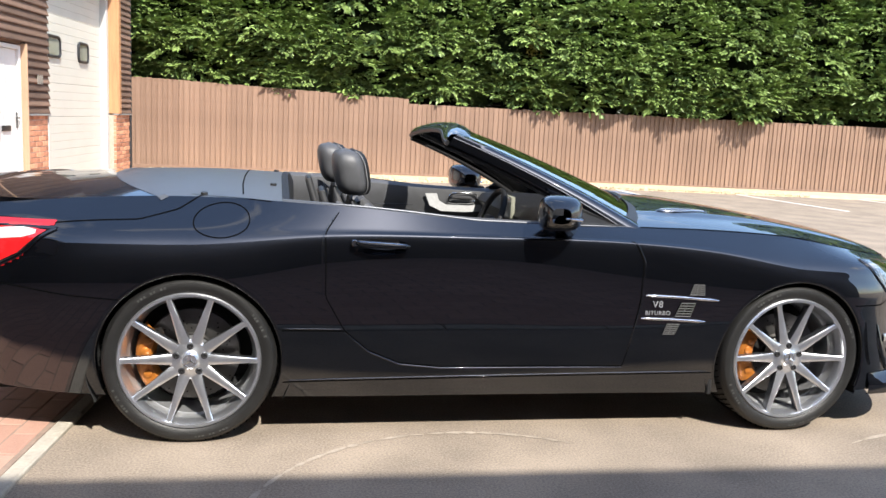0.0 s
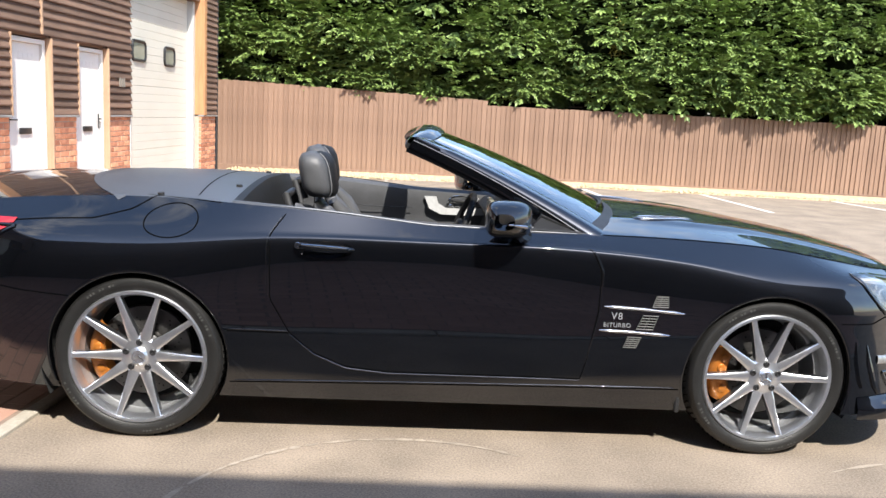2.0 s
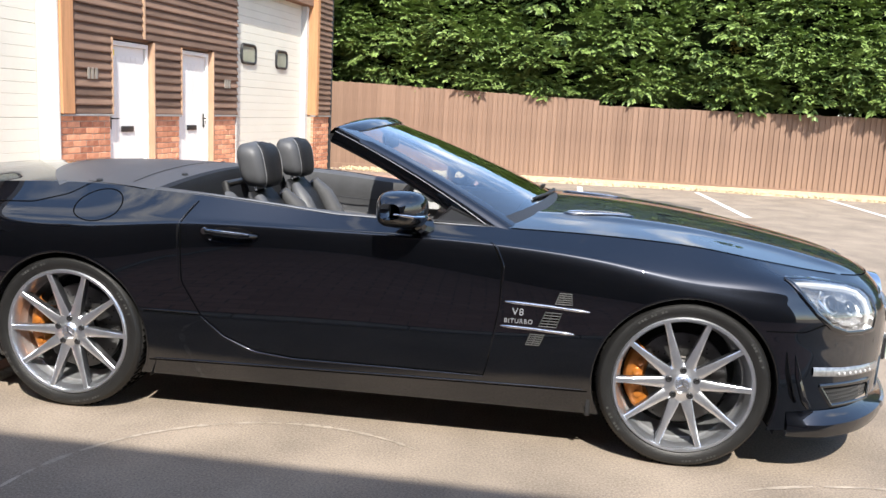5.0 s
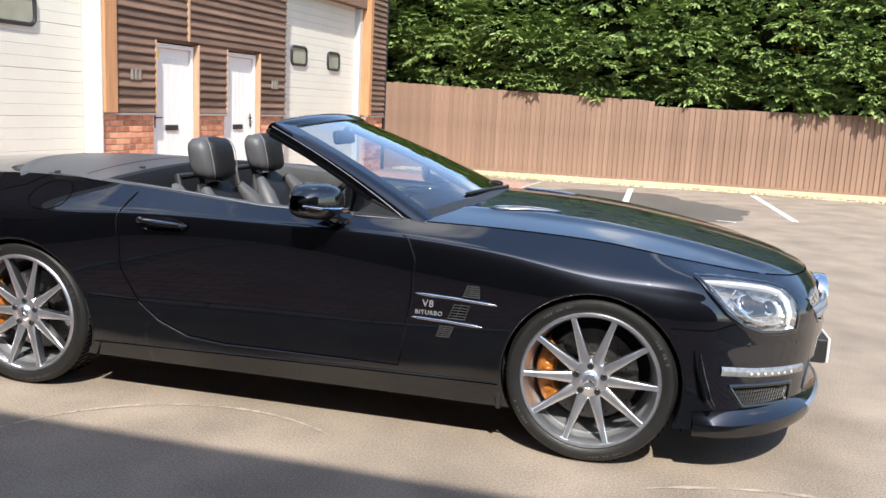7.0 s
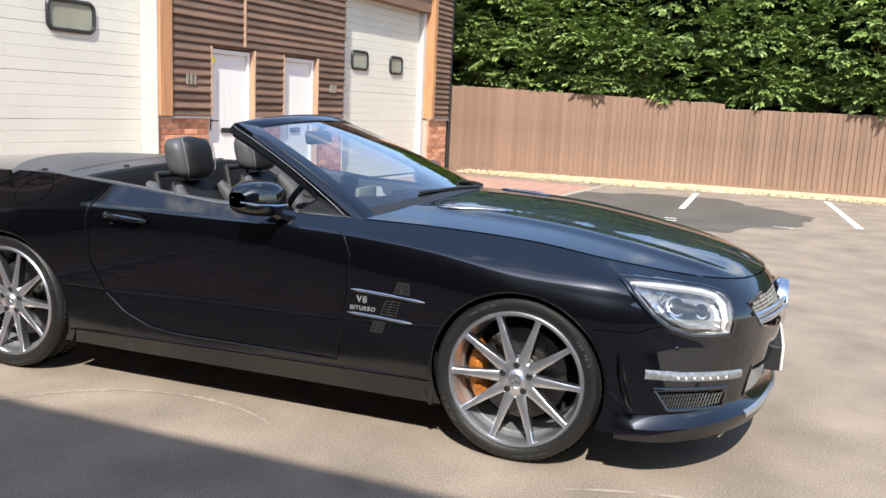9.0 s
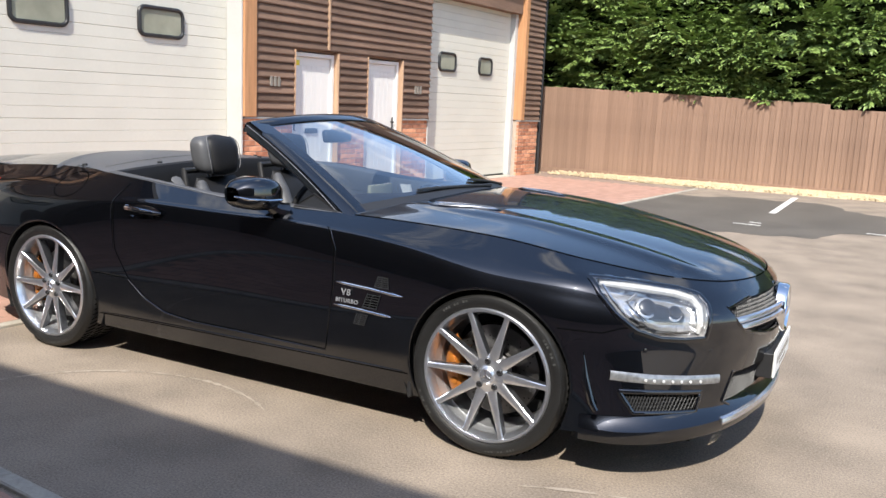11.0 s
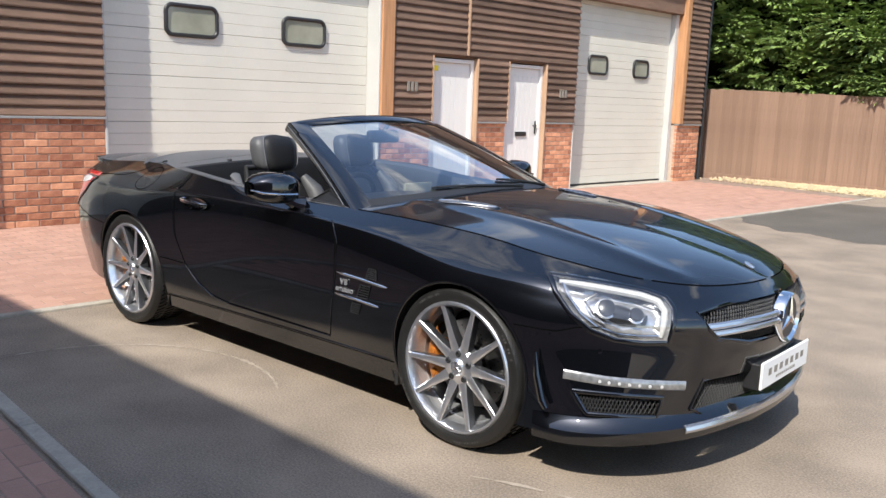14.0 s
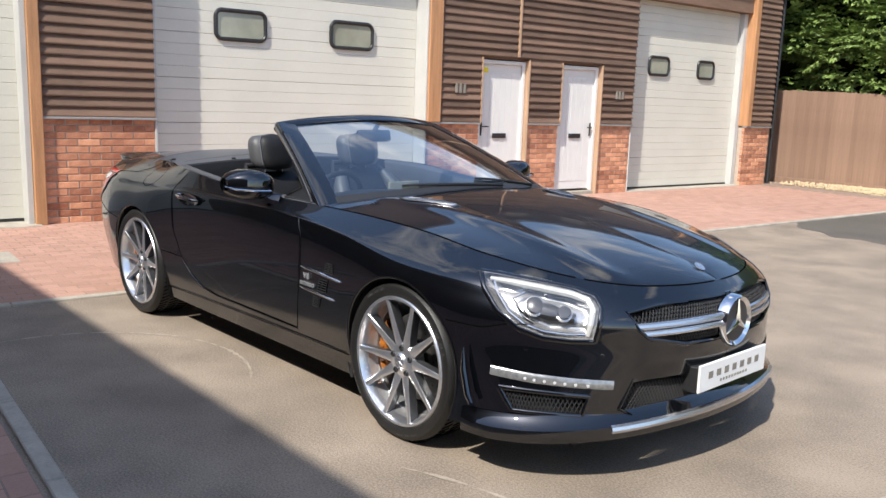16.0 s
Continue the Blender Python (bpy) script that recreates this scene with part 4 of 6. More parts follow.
for side in (-1, 1):
    door, wing, quarter = PANELS["door", side], PANELS["front_wing", side], PANELS["rear_quarter", side]
    # gaps between panels
    edge = [(x, .92, z) for x, z in DOOR[:-1]]
    ribbon("panel_gap", edge, 0.0045, M_SEAM, door, side, n=110)
    ribbon("panel_gap", [(0.352, .93, .462), (0.60, .93, .457)], 0.005, M_SEAM, quarter, side, n=14)
    ribbon("panel_gap", [(-0.255, .93, .585), (-0.45, .9, .60), (-0.75, .86, .64), (-0.84, .8, .665)], 0.005, M_SEAM, quarter, side, n=24)
    ribbon("panel_gap", [(2.87, .93, .582), (3.03, .89, .578), (3.10, .86, .60), (3.17, .80, .607)], 0.005, M_SEAM, wing, side, n=24)
    ribbon("panel_gap", [(0.36, .90, .238), (2.22, .90, .27)], 0.005, M_SEAM, PANELS["side_skirt", side], side, n=40)
    ring = HULL[HOOD0 + 2:ugrid(11.2):4, -1]
    ribbon("panel_gap", list(ring), 0.006, M_SEAM, bonnet, side, n=80)
    ribbon("panel_gap", list(HULL[ugrid(11.2)::4, -1]) + [HULL[-1, -1]], 0.006, M_SEAM, bonnet, side, n=50)
    ribbon("panel_gap", [(-0.84, .74, .86), (-0.5, .84, .868), (-0.2, .84, .885), (-0.06, .80, .93), (0.03, .72, .968)], 0.006, M_SEAM, quarter, side, n=50)
    # chrome belt strip along the door top
    ribbon("belt_trim", [(0.50, .838, .962), (1.15, .852, .914), (1.76, .82, .90)], 0.007, M_BELT, door, side, raised=0.002, n=60, label="thin chrome belt strip")
    ribbon("door_edge", [(0.60, .93, .452), (0.70, .93, .366), (0.83, .93, .309), (1.0, .93, .291), (1.80, .93, .291)], 0.008, M_PAINT, door, side, raised=.004, n=60)
    ribbon("door_edge", [(0.507, .93, .60), (0.503, .93, .80), (0.508, .93, .865), (0.555, .9, .95)], 0.005, M_PAINT, quarter, side, raised=.0015, n=40)
    ribbon("door_edge", [(1.812, .93, .37), (1.858, .93, .60), (1.860, .93, .76), (1.808, .92, .873)], 0.005, M_PAINT, wing, side, raised=.002, n=40)
    ribbon("crease_edge", [(0.36, .93, .470), (0.595, .93, .465)], 0.005, M_PAINT, quarter, side, raised=.0015, n=14)
    ribbon("skirt_edge", [(0.38, .90, .246), (2.20, .90, .277)], 0.007, M_PAINT, PANELS["side_skirt", side], side, raised=.004, n=40)
    # fuel flap
    if side < 0:
        c, nn = on_body((0.112, .92, .888))
        pts = [(0.112 + 0.108 * math.cos(a), float(np.interp(.886 + .066 * math.sin(a), (.80, .86, .96), (.925, .885, .77))), .886 + 0.066 * math.sin(a)) for a in np.linspace(0, 2 * math.pi, 40, endpoint=False)]
        ribbon("fuel_flap", pts, 0.005, M_SEAM, quarter, side, closed=True, n=70)
    # wheel opening lip, turned inward
    for ax, az in ARCHES:
        rows = []
        for a in np.linspace(radians(-28), radians(208), 64):
            x, z = ax + ARCH_R * math.cos(a), az + ARCH_R * math.sin(a)
            if z < 0.19:
                continue
            near = pos[list(cut)]
            w = 1 / (np.hypot(near[:, 0] - x, near[:, 2] - z) + 0.004) ** 4
            yy = (near[:, 1] * w).sum() / w.sum()
            q, _ = on_body((x, yy, z))
            rows.append([flip((ax + (ARCH_R + dr) * math.cos(a), q[1] + dy, az + (ARCH_R + dr) * math.sin(a)), side) for dr, dy in ((.010, .0004), (.002, .002), (-.004, -.004), (-.004, -.03), (.0, -.10), (.012, -.40))])
        lip = part("wheel_arch", sheet(bmesh.new(), [r[:4] for r in rows]), M_PAINT, wing if ax > 1 else quarter, angle=70)
        part("arch_lining", sheet(bmesh.new(), [r[3:] for r in rows]), M_WELL, wing if ax > 1 else quarter, "black wheel arch lining")
    # door handle
    c, nn = on_body((0.735, .93, .812))
    pts = [(0.735 + 0.115 * math.cos(a), .93, .806 + 0.034 * math.sin(a)) for a in np.linspace(0, 2 * math.pi, 28, endpoint=False)]
    rows = []
    for sc, dp in ((1.0, 0.0015), (0.8, -0.004), (0.45, -0.010), (0.01, -0.012)):
        rows.append([flip(on_body((0.735 + (p[0] - 0.735) * sc, .93, .806 + (p[2] - .806) * sc))[0] + nn * (dp + 0.014), side) for p in pts + pts[:1]])
    part("handle_cup", sheet(bmesh.new(), rows), M_PAINT, door)
    hp = [flip(on_body((0.735 + dx, .93, .815 - 0.05 * dx))[0] + nn * h, side) for dx, h in ((-.108, .012), (-.09, .034), (-.04, .042), (.04, .042), (.09, .034), (.112, .010))]
    pull = part("door_handle", tube(bmesh.new(), hp, 0.011, 10, radii=[.008, .012, .013, .013, .011, .006]), M_PAINT, door, "black pull handle")
    part("handle_blade", tube(bmesh.new(), [p + Vector((0, side * .010, .006)) for p in hp[1:-1]], 0.005, 8, radii=[.003, .005, .005, .003]), M_CHROME, pull, "thin chrome blade")
    q, n = on_body((0.628, .93, .818))
    part("key_cover", dsk(bmesh.new(), flip(q + n * .012, side), flip(n, side), .014, .016, 16), M_CHROME, door, "round chrome lock cover")
    # side vent: two chrome blades, mesh and badge
    for xa, za, xb, zb in ((1.872, .620, 2.205, .603), (1.858, .520, 2.15, .508)):
        ribbon("vent_blade", [(xa, .94, za), ((xa + xb) / 2, .945, (za + zb) / 2 + .002), (xb, .945, zb)], 0.013, M_CHROME, wing, side, raised=0.009, n=30, label="chrome vent blade")
    for za, zb, xa, xb, xc, xd in ((.624, .672, 2.067, 2.136, 2.084, 2.132), (.528, .592, 2.008, 2.078, 2.034, 2.098), (.448, .498, 1.962, 2.015, 1.978, 2.035)):
        def at(u, v, h):
            x = (xa + (xb - xa) * u) * (1 - v) + (xc + (xd - xc) * u) * v
            q, n = on_body((x, .94, za + (zb - za) * v))
            return flip(q + n * h, side)
        vm = part("vent_mesh", sheet(bmesh.new(), [[at(u, v, .001) for v in (0, .5, 1)] for u in (0, .5, 1)]), M_SEAM, wing, "dark vent with fine cross bars")
        for k in range(6):
            part("mesh_bar", tube(bmesh.new(), [at(u, (k + .3) / 5.6, .003) for u in (0, .5, 1)], .0020, 5), M_BLACKP, vm)
        for u in (0.0, .45, 1.0):
            part("mesh_bar", tube(bmesh.new(), [at(u, v, .003) for v in (0, .5, 1)], .0018, 5), M_BLACKP, vm)
    for txt, size, x0, z0 in (("V8", .040, 1.902, .570), ("BITURBO", .025, 1.872, .537)):
        cu = bpy.data.curves.new("badge", "FONT")
        cu.body, cu.size, cu.extrude, cu.space_character = txt, size, 0.0025, 1.15
        tmp = bpy.data.objects.new("badge", cu)
        scene.collection.objects.link(tmp)
        me = bpy.data.meshes.new_from_object(tmp.evaluated_get(bpy.context.evaluated_depsgraph_get()))
        bpy.data.objects.remove(tmp)
        q, nn = on_body((x0 + .08, .94, z0 + .012))
        m = Matrix.Translation(flip((x0 if side < 0 else x0 + .17, q[1] + 0.006, z0), side)) @ (pose(0, 0, 0, 90, 0, 0) if side < 0 else pose(0, 0, 0, 90, 0, 180))
        part("badge", me, M_BADGE, wing, "small chrome lettering", False, m=m)
    # door mirror
    mr = bmesh.new()
    rows = []
    for u in np.linspace(0, 1, 15):
        ring = []
        s = math.sin(math.pi * min(1, max(0, 0.04 + 0.92 * u))) ** 0.42
        for a in np.linspace(0, 2 * math.pi, 29):
            ca, sa = math.cos(a), math.sin(a)
            ca, sa = math.copysign(abs(ca) ** .58, ca), math.copysign(abs(sa) ** .62, sa)
            sa = sa if sa > 0 else sa * .88
            x = 1.440 + 0.108 * (ca if ca > 0 else 0.72 * ca) * s + 0.045 * (0.5 - u)
            ring.append(flip((x, 0.855 + 0.235 * u, 0.955 + 0.079 * sa * s + 0.008 * u), side))
        rows.append(ring)
    sheet(mr, rows)
    mirror = part("door_mirror", mr, M_PAINT, door, angle=80)
    ft = tube(bmesh.new(), [flip(p, side) for p in ((1.53, .85, .88), (1.51, .885, .890), (1.475, .925, .925))], 0.03, 10, radii=[.042, .034, .030])
    part("mirror_foot", ft, M_PAINT, mirror)
    st = tube(bmesh.new(), [flip(p, side) for p in ((1.492, .872, .940), (1.549, .905, .938), (1.551, .995, .942), (1.513, 1.075, .949), (1.440, 1.092, .957))], 0.0085, 8, radii=[.004, .0055, .0055, .005, .003])
    part("mirror_strip", st, M_CHROME, mirror, "chrome strip with indicator")
    gm = bmesh.new()
    gm.faces.new([gm.verts.new(flip((1.378 + 0.045 * (.5 - (y - .855) / .235), y, z), side)) for y, z in ((.915, .922), (1.035, .926), (1.05, .98), (1.02, 1.004), (.925, 1.0), (.90, .965))])
    part("mirror_glass", gm, M_CHROME, mirror, "mirror glass", False)

    # headlamp: the hull's own opening, a bowl behind it and a clear cover over it
    lamp = part("headlamp", bmesh.new(), M_LAMPIN, car)

    def opening(name, poly_pts, guess, depth, material, cover, parent, cover_label):
        faces = groups[name]
        used = sorted({k for f in faces for k in f})
        idx = {k: i for i, k in enumerate(used)}
        ctr = pos[used].mean(0)
        edges = {}
        for f in faces:
            for a, b in zip(f, f[1:] + f[:1]):
                edges[tuple(sorted((a, b)))] = edges.get(tuple(sorted((a, b))), 0) + 1
        rimset = {k for e, n in edges.items() if n == 1 for k in e}
        for what, mat_, sign in (("bowl", material, -1), ("cover", cover, 1)):
            bm = bmesh.new()
            vs = []
            for k in used:
                near = min(np.linalg.norm(pos[k] - pos[r]) for r in rimset)
                if sign < 0:
                    off = -depth * min(1.0, near / .035) ** .6 - .001
                else:
                    off = .0025 + .004 * min(1, near / .03)
                vs.append(bm.verts.new(flip(pos[k] + nor[k] * off, side)))
            for f in faces:
                bm.faces.new([vs[idx[k]] for k in f])
            ob = part({"bowl": "reflector", "cover": "lens_cover"}[what] if name == "headlamp" else "lens", bm, mat_, parent, cover_label if sign > 0 else "", angle=70)
            if sign > 0 and name == "headlamp":
                ob.visible_shadow = False
        ribbon("lamp_edge", poly_pts if guess is None else [(x, guess(x), z) for x, z in poly_pts], 0.020, M_PAINT, parent, side, offset=.004, raised=.003, closed=True, n=120)

    def corner_y(x):
        return float(np.interp(x, (2.94, 3.0, 3.1, 3.2, 3.28, 3.36), (.87, .865, .83, .765, .70, .632)))

    def corner(x, z):
        return (x, corner_y(x), z)

    opening("headlamp", HEADLAMP, None, .060, M_LAMPIN, M_LAMPGL, lamp, "clear lamp cover")

    def inside(pts, depth, r, material, name, label="", radii=None):
        ps = []
        for p in pts:
            q, n = on_body(p)
            ps.append(flip(q - n * depth, side))
        part(name, tube(bmesh.new(), ps, r, 8, radii=radii), material, lamp, label)

    mid = np.array((3.20, .72, .655))

    def inset(keys, s):
        return [mid + (np.array(HEADLAMP[k]) - mid) * s for k in keys]

    # white light guide along the top edge and down the inner end
    inside(inset((0, 1, 2, 3, 4, 5, 6, 7), .85), .018, .016, M_LENSW, "light_guide", "white daytime light guide", [.008, .014, .016, .016, .015, .013, .011, .008])
    inside(inset((0, 12, 11, 10, 9, 8, 7), .80), .020, .006, M_CHROME, "chrome_trim", "chrome inner trim")
    inside(inset((1, 12, 11, 10), .55), .024, .005, M_CHROME, "chrome_trim", "chrome inner trim")
    part("dark_bezel", tube(bmesh.new(), [flip(on_body(p)[0] - on_body(p)[1] * .052, side) for p in (mid + (-.075, .05, .02), mid, mid + (.08, -.06, -.02))], .03, 12, radii=[.022, .034, .020]), M_LAMPDK, lamp)
    for d, r in (((-.045, .03, .012), .032), ((.045, -.035, -.008), .026)):
        q, n = on_body(mid + d)
        part("projector_housing", dsk(bmesh.new(), flip(q - n * .040, side), flip(n, side), r * 1.25, .010), M_LAMPIN, lamp)
        part("projector_lens", dsk(bmesh.new(), flip(q - n * .032, side), flip(n, side), r, .016), M_LAMPDK, lamp, "round projector lens")

    # tail lamp
    tail = part("tail_lamp", bmesh.new(), M_RED, car)
    opening("tail", TAIL, lambda x: float(np.interp(x, (-1, -.95, -.85, -.7, -.5), (.62, .70, .79, .86, .88))), .004, M_RED, M_RED, tail, "red lamp lens")
    ribbon("lens_band", [(-0.57, .875, .835), (-0.76, .84, .815), (-0.92, .74, .80)], .045, M_LENSW, tail, side, offset=.007, raised=.003, n=16, label="white reversing lens band")

    # fog lamp bar and corner intake
    ribbon("running_light", [(3.08, .90, .425), (3.22, .82, .413), (3.33, .71, .402), (3.42, .585, .392)], .036, M_DAYBAR, PANELS["front_bumper", side], side, raised=.005, n=34, label="grey clear-lensed daytime running light bar", taper_ends=False)
    for k in range(7):
        x = 3.20 + k * .027
        q, n = on_body((x, np.interp(x, (3.11, 3.22, 3.33, 3.42), (.9, .82, .71, .585)), np.interp(x, (3.11, 3.42), (.420, .386))))
        part("led", dsk(bmesh.new(), flip(q + n * .005, side), flip(n, side), .006, .004, 10), M_LENSW, PANELS["front_bumper", side])
    def low_corner(x, z, h):
        q, n = on_body((x, float(np.interp(x, (3.0, 3.1, 3.2, 3.28, 3.40), (.92, .885, .83, .76, .60))), z))
        return flip(q + n * h, side)

    part("intake_backing", sheet(bmesh.new(), [[low_corner(x, z, -.05) for z in np.linspace(.25, .385, 5)] for x in np.linspace(3.07, 3.39, 16)]), M_WELL, PANELS["front_bumper", side])
    bm = bmesh.new()
    for k in range(34):
        for sgn in (1, -1):
            pts = []
            for t in np.linspace(0, 1, 6):
                x, z = 3.04 + k * .0105 + sgn * t * .035, .266 + .105 * t
                if in_poly(x, z, [(3.10, .372), (3.37, .357), (3.355, .268), (3.15, .276)]):
                    pts.append(low_corner(x, z, -.012))
            if len(pts) > 1:
                tube(bm, pts, .0024, 4)
    part("intake_mesh", bm, M_BLACKP, PANELS["front_bumper", side], "black honeycomb mesh")
    ribbon("intake_frame", [(x, float(np.interp(x, (3.0, 3.1, 3.2, 3.28, 3.40), (.92, .885, .83, .76, .60))), z) for x, z in INTAKE], .018, M_PAINT, PANELS["front_bumper", side], side, offset=.001, raised=.004, closed=True, n=70)
    # upright winglet at the bumper corner
    pts = [flip(p, side) for p in ((2.985, .945, .50), (3.00, .955, .42), (3.03, .958, .33), (3.05, .957, .30))]
    part("corner_flap", tube(bmesh.new(), pts, .014, 8, radii=[.003, .012, .013, .010]), M_PAINT, PANELS["front_bumper", side])
    # parking sensors
    for x, y, z in ((3.17, .80, .515), (3.36, .60, .50)):
        q, n = on_body((x, y, z))
        part("parking_sensor", dsk(bmesh.new(), flip(q, side), flip(n, side), .009, .001, 14), M_PAINT, PANELS["front_bumper", side])

# splitter: one lip along the front, silver in its middle
rows, rows2 = [], []
lipline = [mirrored(LINES[0], UK, u) for u in np.linspace(UK[10], UK[14], 40)]
for side in (-1, 1):
    rows = []
    for k, p in enumerate(lipline):
        w = min(1, k / 6 + .25)
        out = Vector((p[0] - 2.6, p[1] * .8, 0)).normalized() * .030 * w
        prof = ((-.15, .085), (0.25, .062), (1.25, .040), (1.35, .018), (1.1, -.010), (-.5, -.012))
        rows.append([flip((p[0] + out.x * a, p[1] + out.y * a, p[2] - .012 + h), side) for a, h in prof])
    part("front_splitter", sheet(bmesh.new(), rows), M_PAINT, PANELS["front_bumper", side])
pts = []
for side in (-1, 1):
    seg = []
    for p in lipline:
        if p[1] < .60:
            out = Vector((p[0] - 2.6, p[1] * .8, 0)).normalized() * .030
            seg.append(flip((p[0] + out.x * 1.0, p[1] + out.y * 1.0, p[2] + .018), side))
    pts += seg if side < 0 else seg[::-1][1:]
part("splitter_trim", tube(bmesh.new(), pts, .017, 8), M_SILVER, car, "silver trim along the lower lip")


# grille
def nose_x(y, z):
    k = HULL[ugrid(11):, :, :].reshape(-1, 3)
    d = np.hypot(k[:, 1] - abs(y), k[:, 2] - z)
    i = np.argpartition(d, 4)[:4]
    w = 1 / (d[i] + 1e-3)
    return (k[i, 0] * w).sum() / w.sum()


grille = part("grille", bmesh.new(), M_BLACKP, car)
for name, zs, halfs, zlo, zhi, par in (("upper", GRILLE, .535, .535, .70, grille), ("lower", LOWGRILLE, .50, .26, .415, PANELS["front_bumper", -1])):
    bm = sheet(bmesh.new(), [[(nose_x(y, z) - .07, y, z) for z in np.linspace(zlo - .02, zhi + .02, 5)] for y in np.linspace(-halfs - .03, halfs + .03, 24)])
    part("grille_backing", bm, M_WELL, par)
    bm = bmesh.new()
    y = -halfs - .1
    while y < halfs + .1:
        for sgn in (1, -1):
            pts = []
            for t in np.linspace(0, 1, 7):
                yy, z = y + sgn * t * .09, zlo + (zhi - zlo) * t
                if in_poly(abs(yy), z, zs):
                    pts.append((nose_x(yy, z) - .018, yy, z))
            if len(pts) > 1:
                tube(bm, pts, .0026, 4)
        y += .0145
    part("grille_mesh", bm, M_BLACKP, par, "black woven mesh")
for pts, sides in ((GRILLE, (-1, 1)), (LOWGRILLE, (-1, 1))):
    for side in sides:
        ring = [flip((nose_x(a, b) - .004, a, b), side) for a, b in pts[:-1]] + [flip((nose_x(*pts[-1]) - .004, *pts[-1]), side)]
        part("grille_frame", tube(bmesh.new(), ring, .009, 8), M_PAINT, grille)
bm = bmesh.new()
for dz, r in ((.014, .014), (-.014, .012)):
  for ya, yb in ((-.505, -.085), (.085, .505)):
    tube(bm, [(nose_x(y, .600 + dz) + .004 - .02 * (abs(y) / .5) ** 3, y, .603 + dz - .012 * (abs(y) / .5) ** 2) for y in np.linspace(ya, yb, 16)], r, 8)
part("grille_bar", bm, M_SILVER, grille, "silver double cross bar")
star = part("emblem", lathe(bmesh.new(), [(.001, .0), (.085, .0), (.098, .012), (.104, .004), (.106, -.03), (.09, -.05)], 40, "x", (3.566, 0, .585)), M_CHROME, grille, "round chrome emblem")
part("emblem_disc", lathe(bmesh.new(), [(.001, .002), (.083, .002)], 40, "x", (3.566, 0, .585)), M_LAMPDK, star)
bm = bmesh.new()
for a in (90, 210, 330):
    d = Vector((0, math.cos(radians(a)), math.sin(radians(a))))
    tube(bm, [Vector((3.570, 0, .585)), Vector((3.572, 0, .585)) + d * .04, Vector((3.570, 0, .585)) + d * .088], .01, 6, radii=[.016, .009, .003])
part("emblem_relief", bm, M_CHROME, star)
part("bonnet_badge", dsk(bmesh.new(), (3.385, 0, .772), (.5, 0, .86), .024, .004), M_SILVER, bonnet, "small round bonnet badge")

# front plate with unreadable lettering as bars
plate = part("front_plate", boxed((3.568, -.262, .335), (3.578, .258, .447), .004, 1), M_PLATE, car, "white show plate with dark lettering")
part("plate_holder", boxed((3.48, -.255, .33), (3.567, .255, .435), .004, 1), M_BLACKP, car)
for k in range(7):
    y = -.180 + k * .060
    part("lettering_bar", boxed((3.578, y - .016, .384), (3.5795, y + .016, .412), .0006, 1), M_GREY, plate)
for k in range(10):
    y = -.10 + k * .022
    part("lettering_bar", boxed((3.578, y - .006, .357), (3.5795, y + .006, .368)), M_GREY, plate)

# bonnet vents: long chrome-edged scoops
for side in (-1, 1):
    for fa, fb in ((.055, .25),):
        xa, xb = 2.075, 2.39
        rows = []
        outline = []
        for a in np.linspace(0, 2 * math.pi, 33):
            u, v = math.cos(a), math.sin(a)
            x = (xa + xb) / 2 + (xb - xa) / 2 * u
            y = .515 - .10 * (x - 2.07) / .32 + (.040 + .018 * (1 - u) / 2) * v
            q, n = on_body((x, y, .93))
            outline.append((q, n))
        c = np.mean([q for q, n in outline], axis=0)
        for sc, h in ((1.0, .0005), (.96, .005), (.86, .007), (.80, .004), (.70, .002), (.02, .002)):
            rows.append([flip(c + (q - c) * sc + n * h, side) for q, n in outline])
        v = part("bonnet_vent", sheet(bmesh.new(), rows[:4]), M_PAINT, bonnet, "bonnet vent with thin silver edge")
        part("vent_edge", tube(bmesh.new(), rows[2][:-1], .0020, 6, True), M_SILVER, v, "thin silver edge")
        part("vent_slot", sheet(bmesh.new(), rows[3:]), M_BLACKP, v)
        for k in range(2):
            dy = (k - .5) * .030
            pp = []
            for t in np.linspace(.12, .88, 7):
                x = xa + (xb - xa) * t
                q, n = on_body((x, .515 - .10 * (x - 2.07) / .32 + dy, .93))
                pp.append(flip(q + n * .005, side))
            part("vent_fin", tube(bmesh.new(), pp, .0020, 6), M_SILVER, v)

# seams and rubber stops of the folded-roof cover
for side in (-1, 1):
    ribbon("panel_gap", [(.185, .69, .97), (.170, .45, .99), (.165, .2, 1.01), (.165, 0.0, 1.01)], .006, M_SEAM, boot, side, n=40)
    ribbon("panel_gap", [(-.02, .70, .97), (.08, .735, .965), (.30, .80, .96)], .005, M_SEAM, boot, side, n=30)
    ribbon("cover_edge", [(-.40 + .55 * y ** 2.2, y, .99 - .05 * y) for y in np.linspace(0, .74, 14)], .036, M_SATIN, boot, side, offset=.0016, n=60, label="satin edge of the roof cover")
    for x, y in ((.30, .42), (.03, .70)):
        q, n = on_body((x, y, .99))
        part("rubber_stop", dsk(bmesh.new(), flip(q, side), flip(n, side), .014, .010, 14), M_BLACKP, boot, "small black rubber stop")

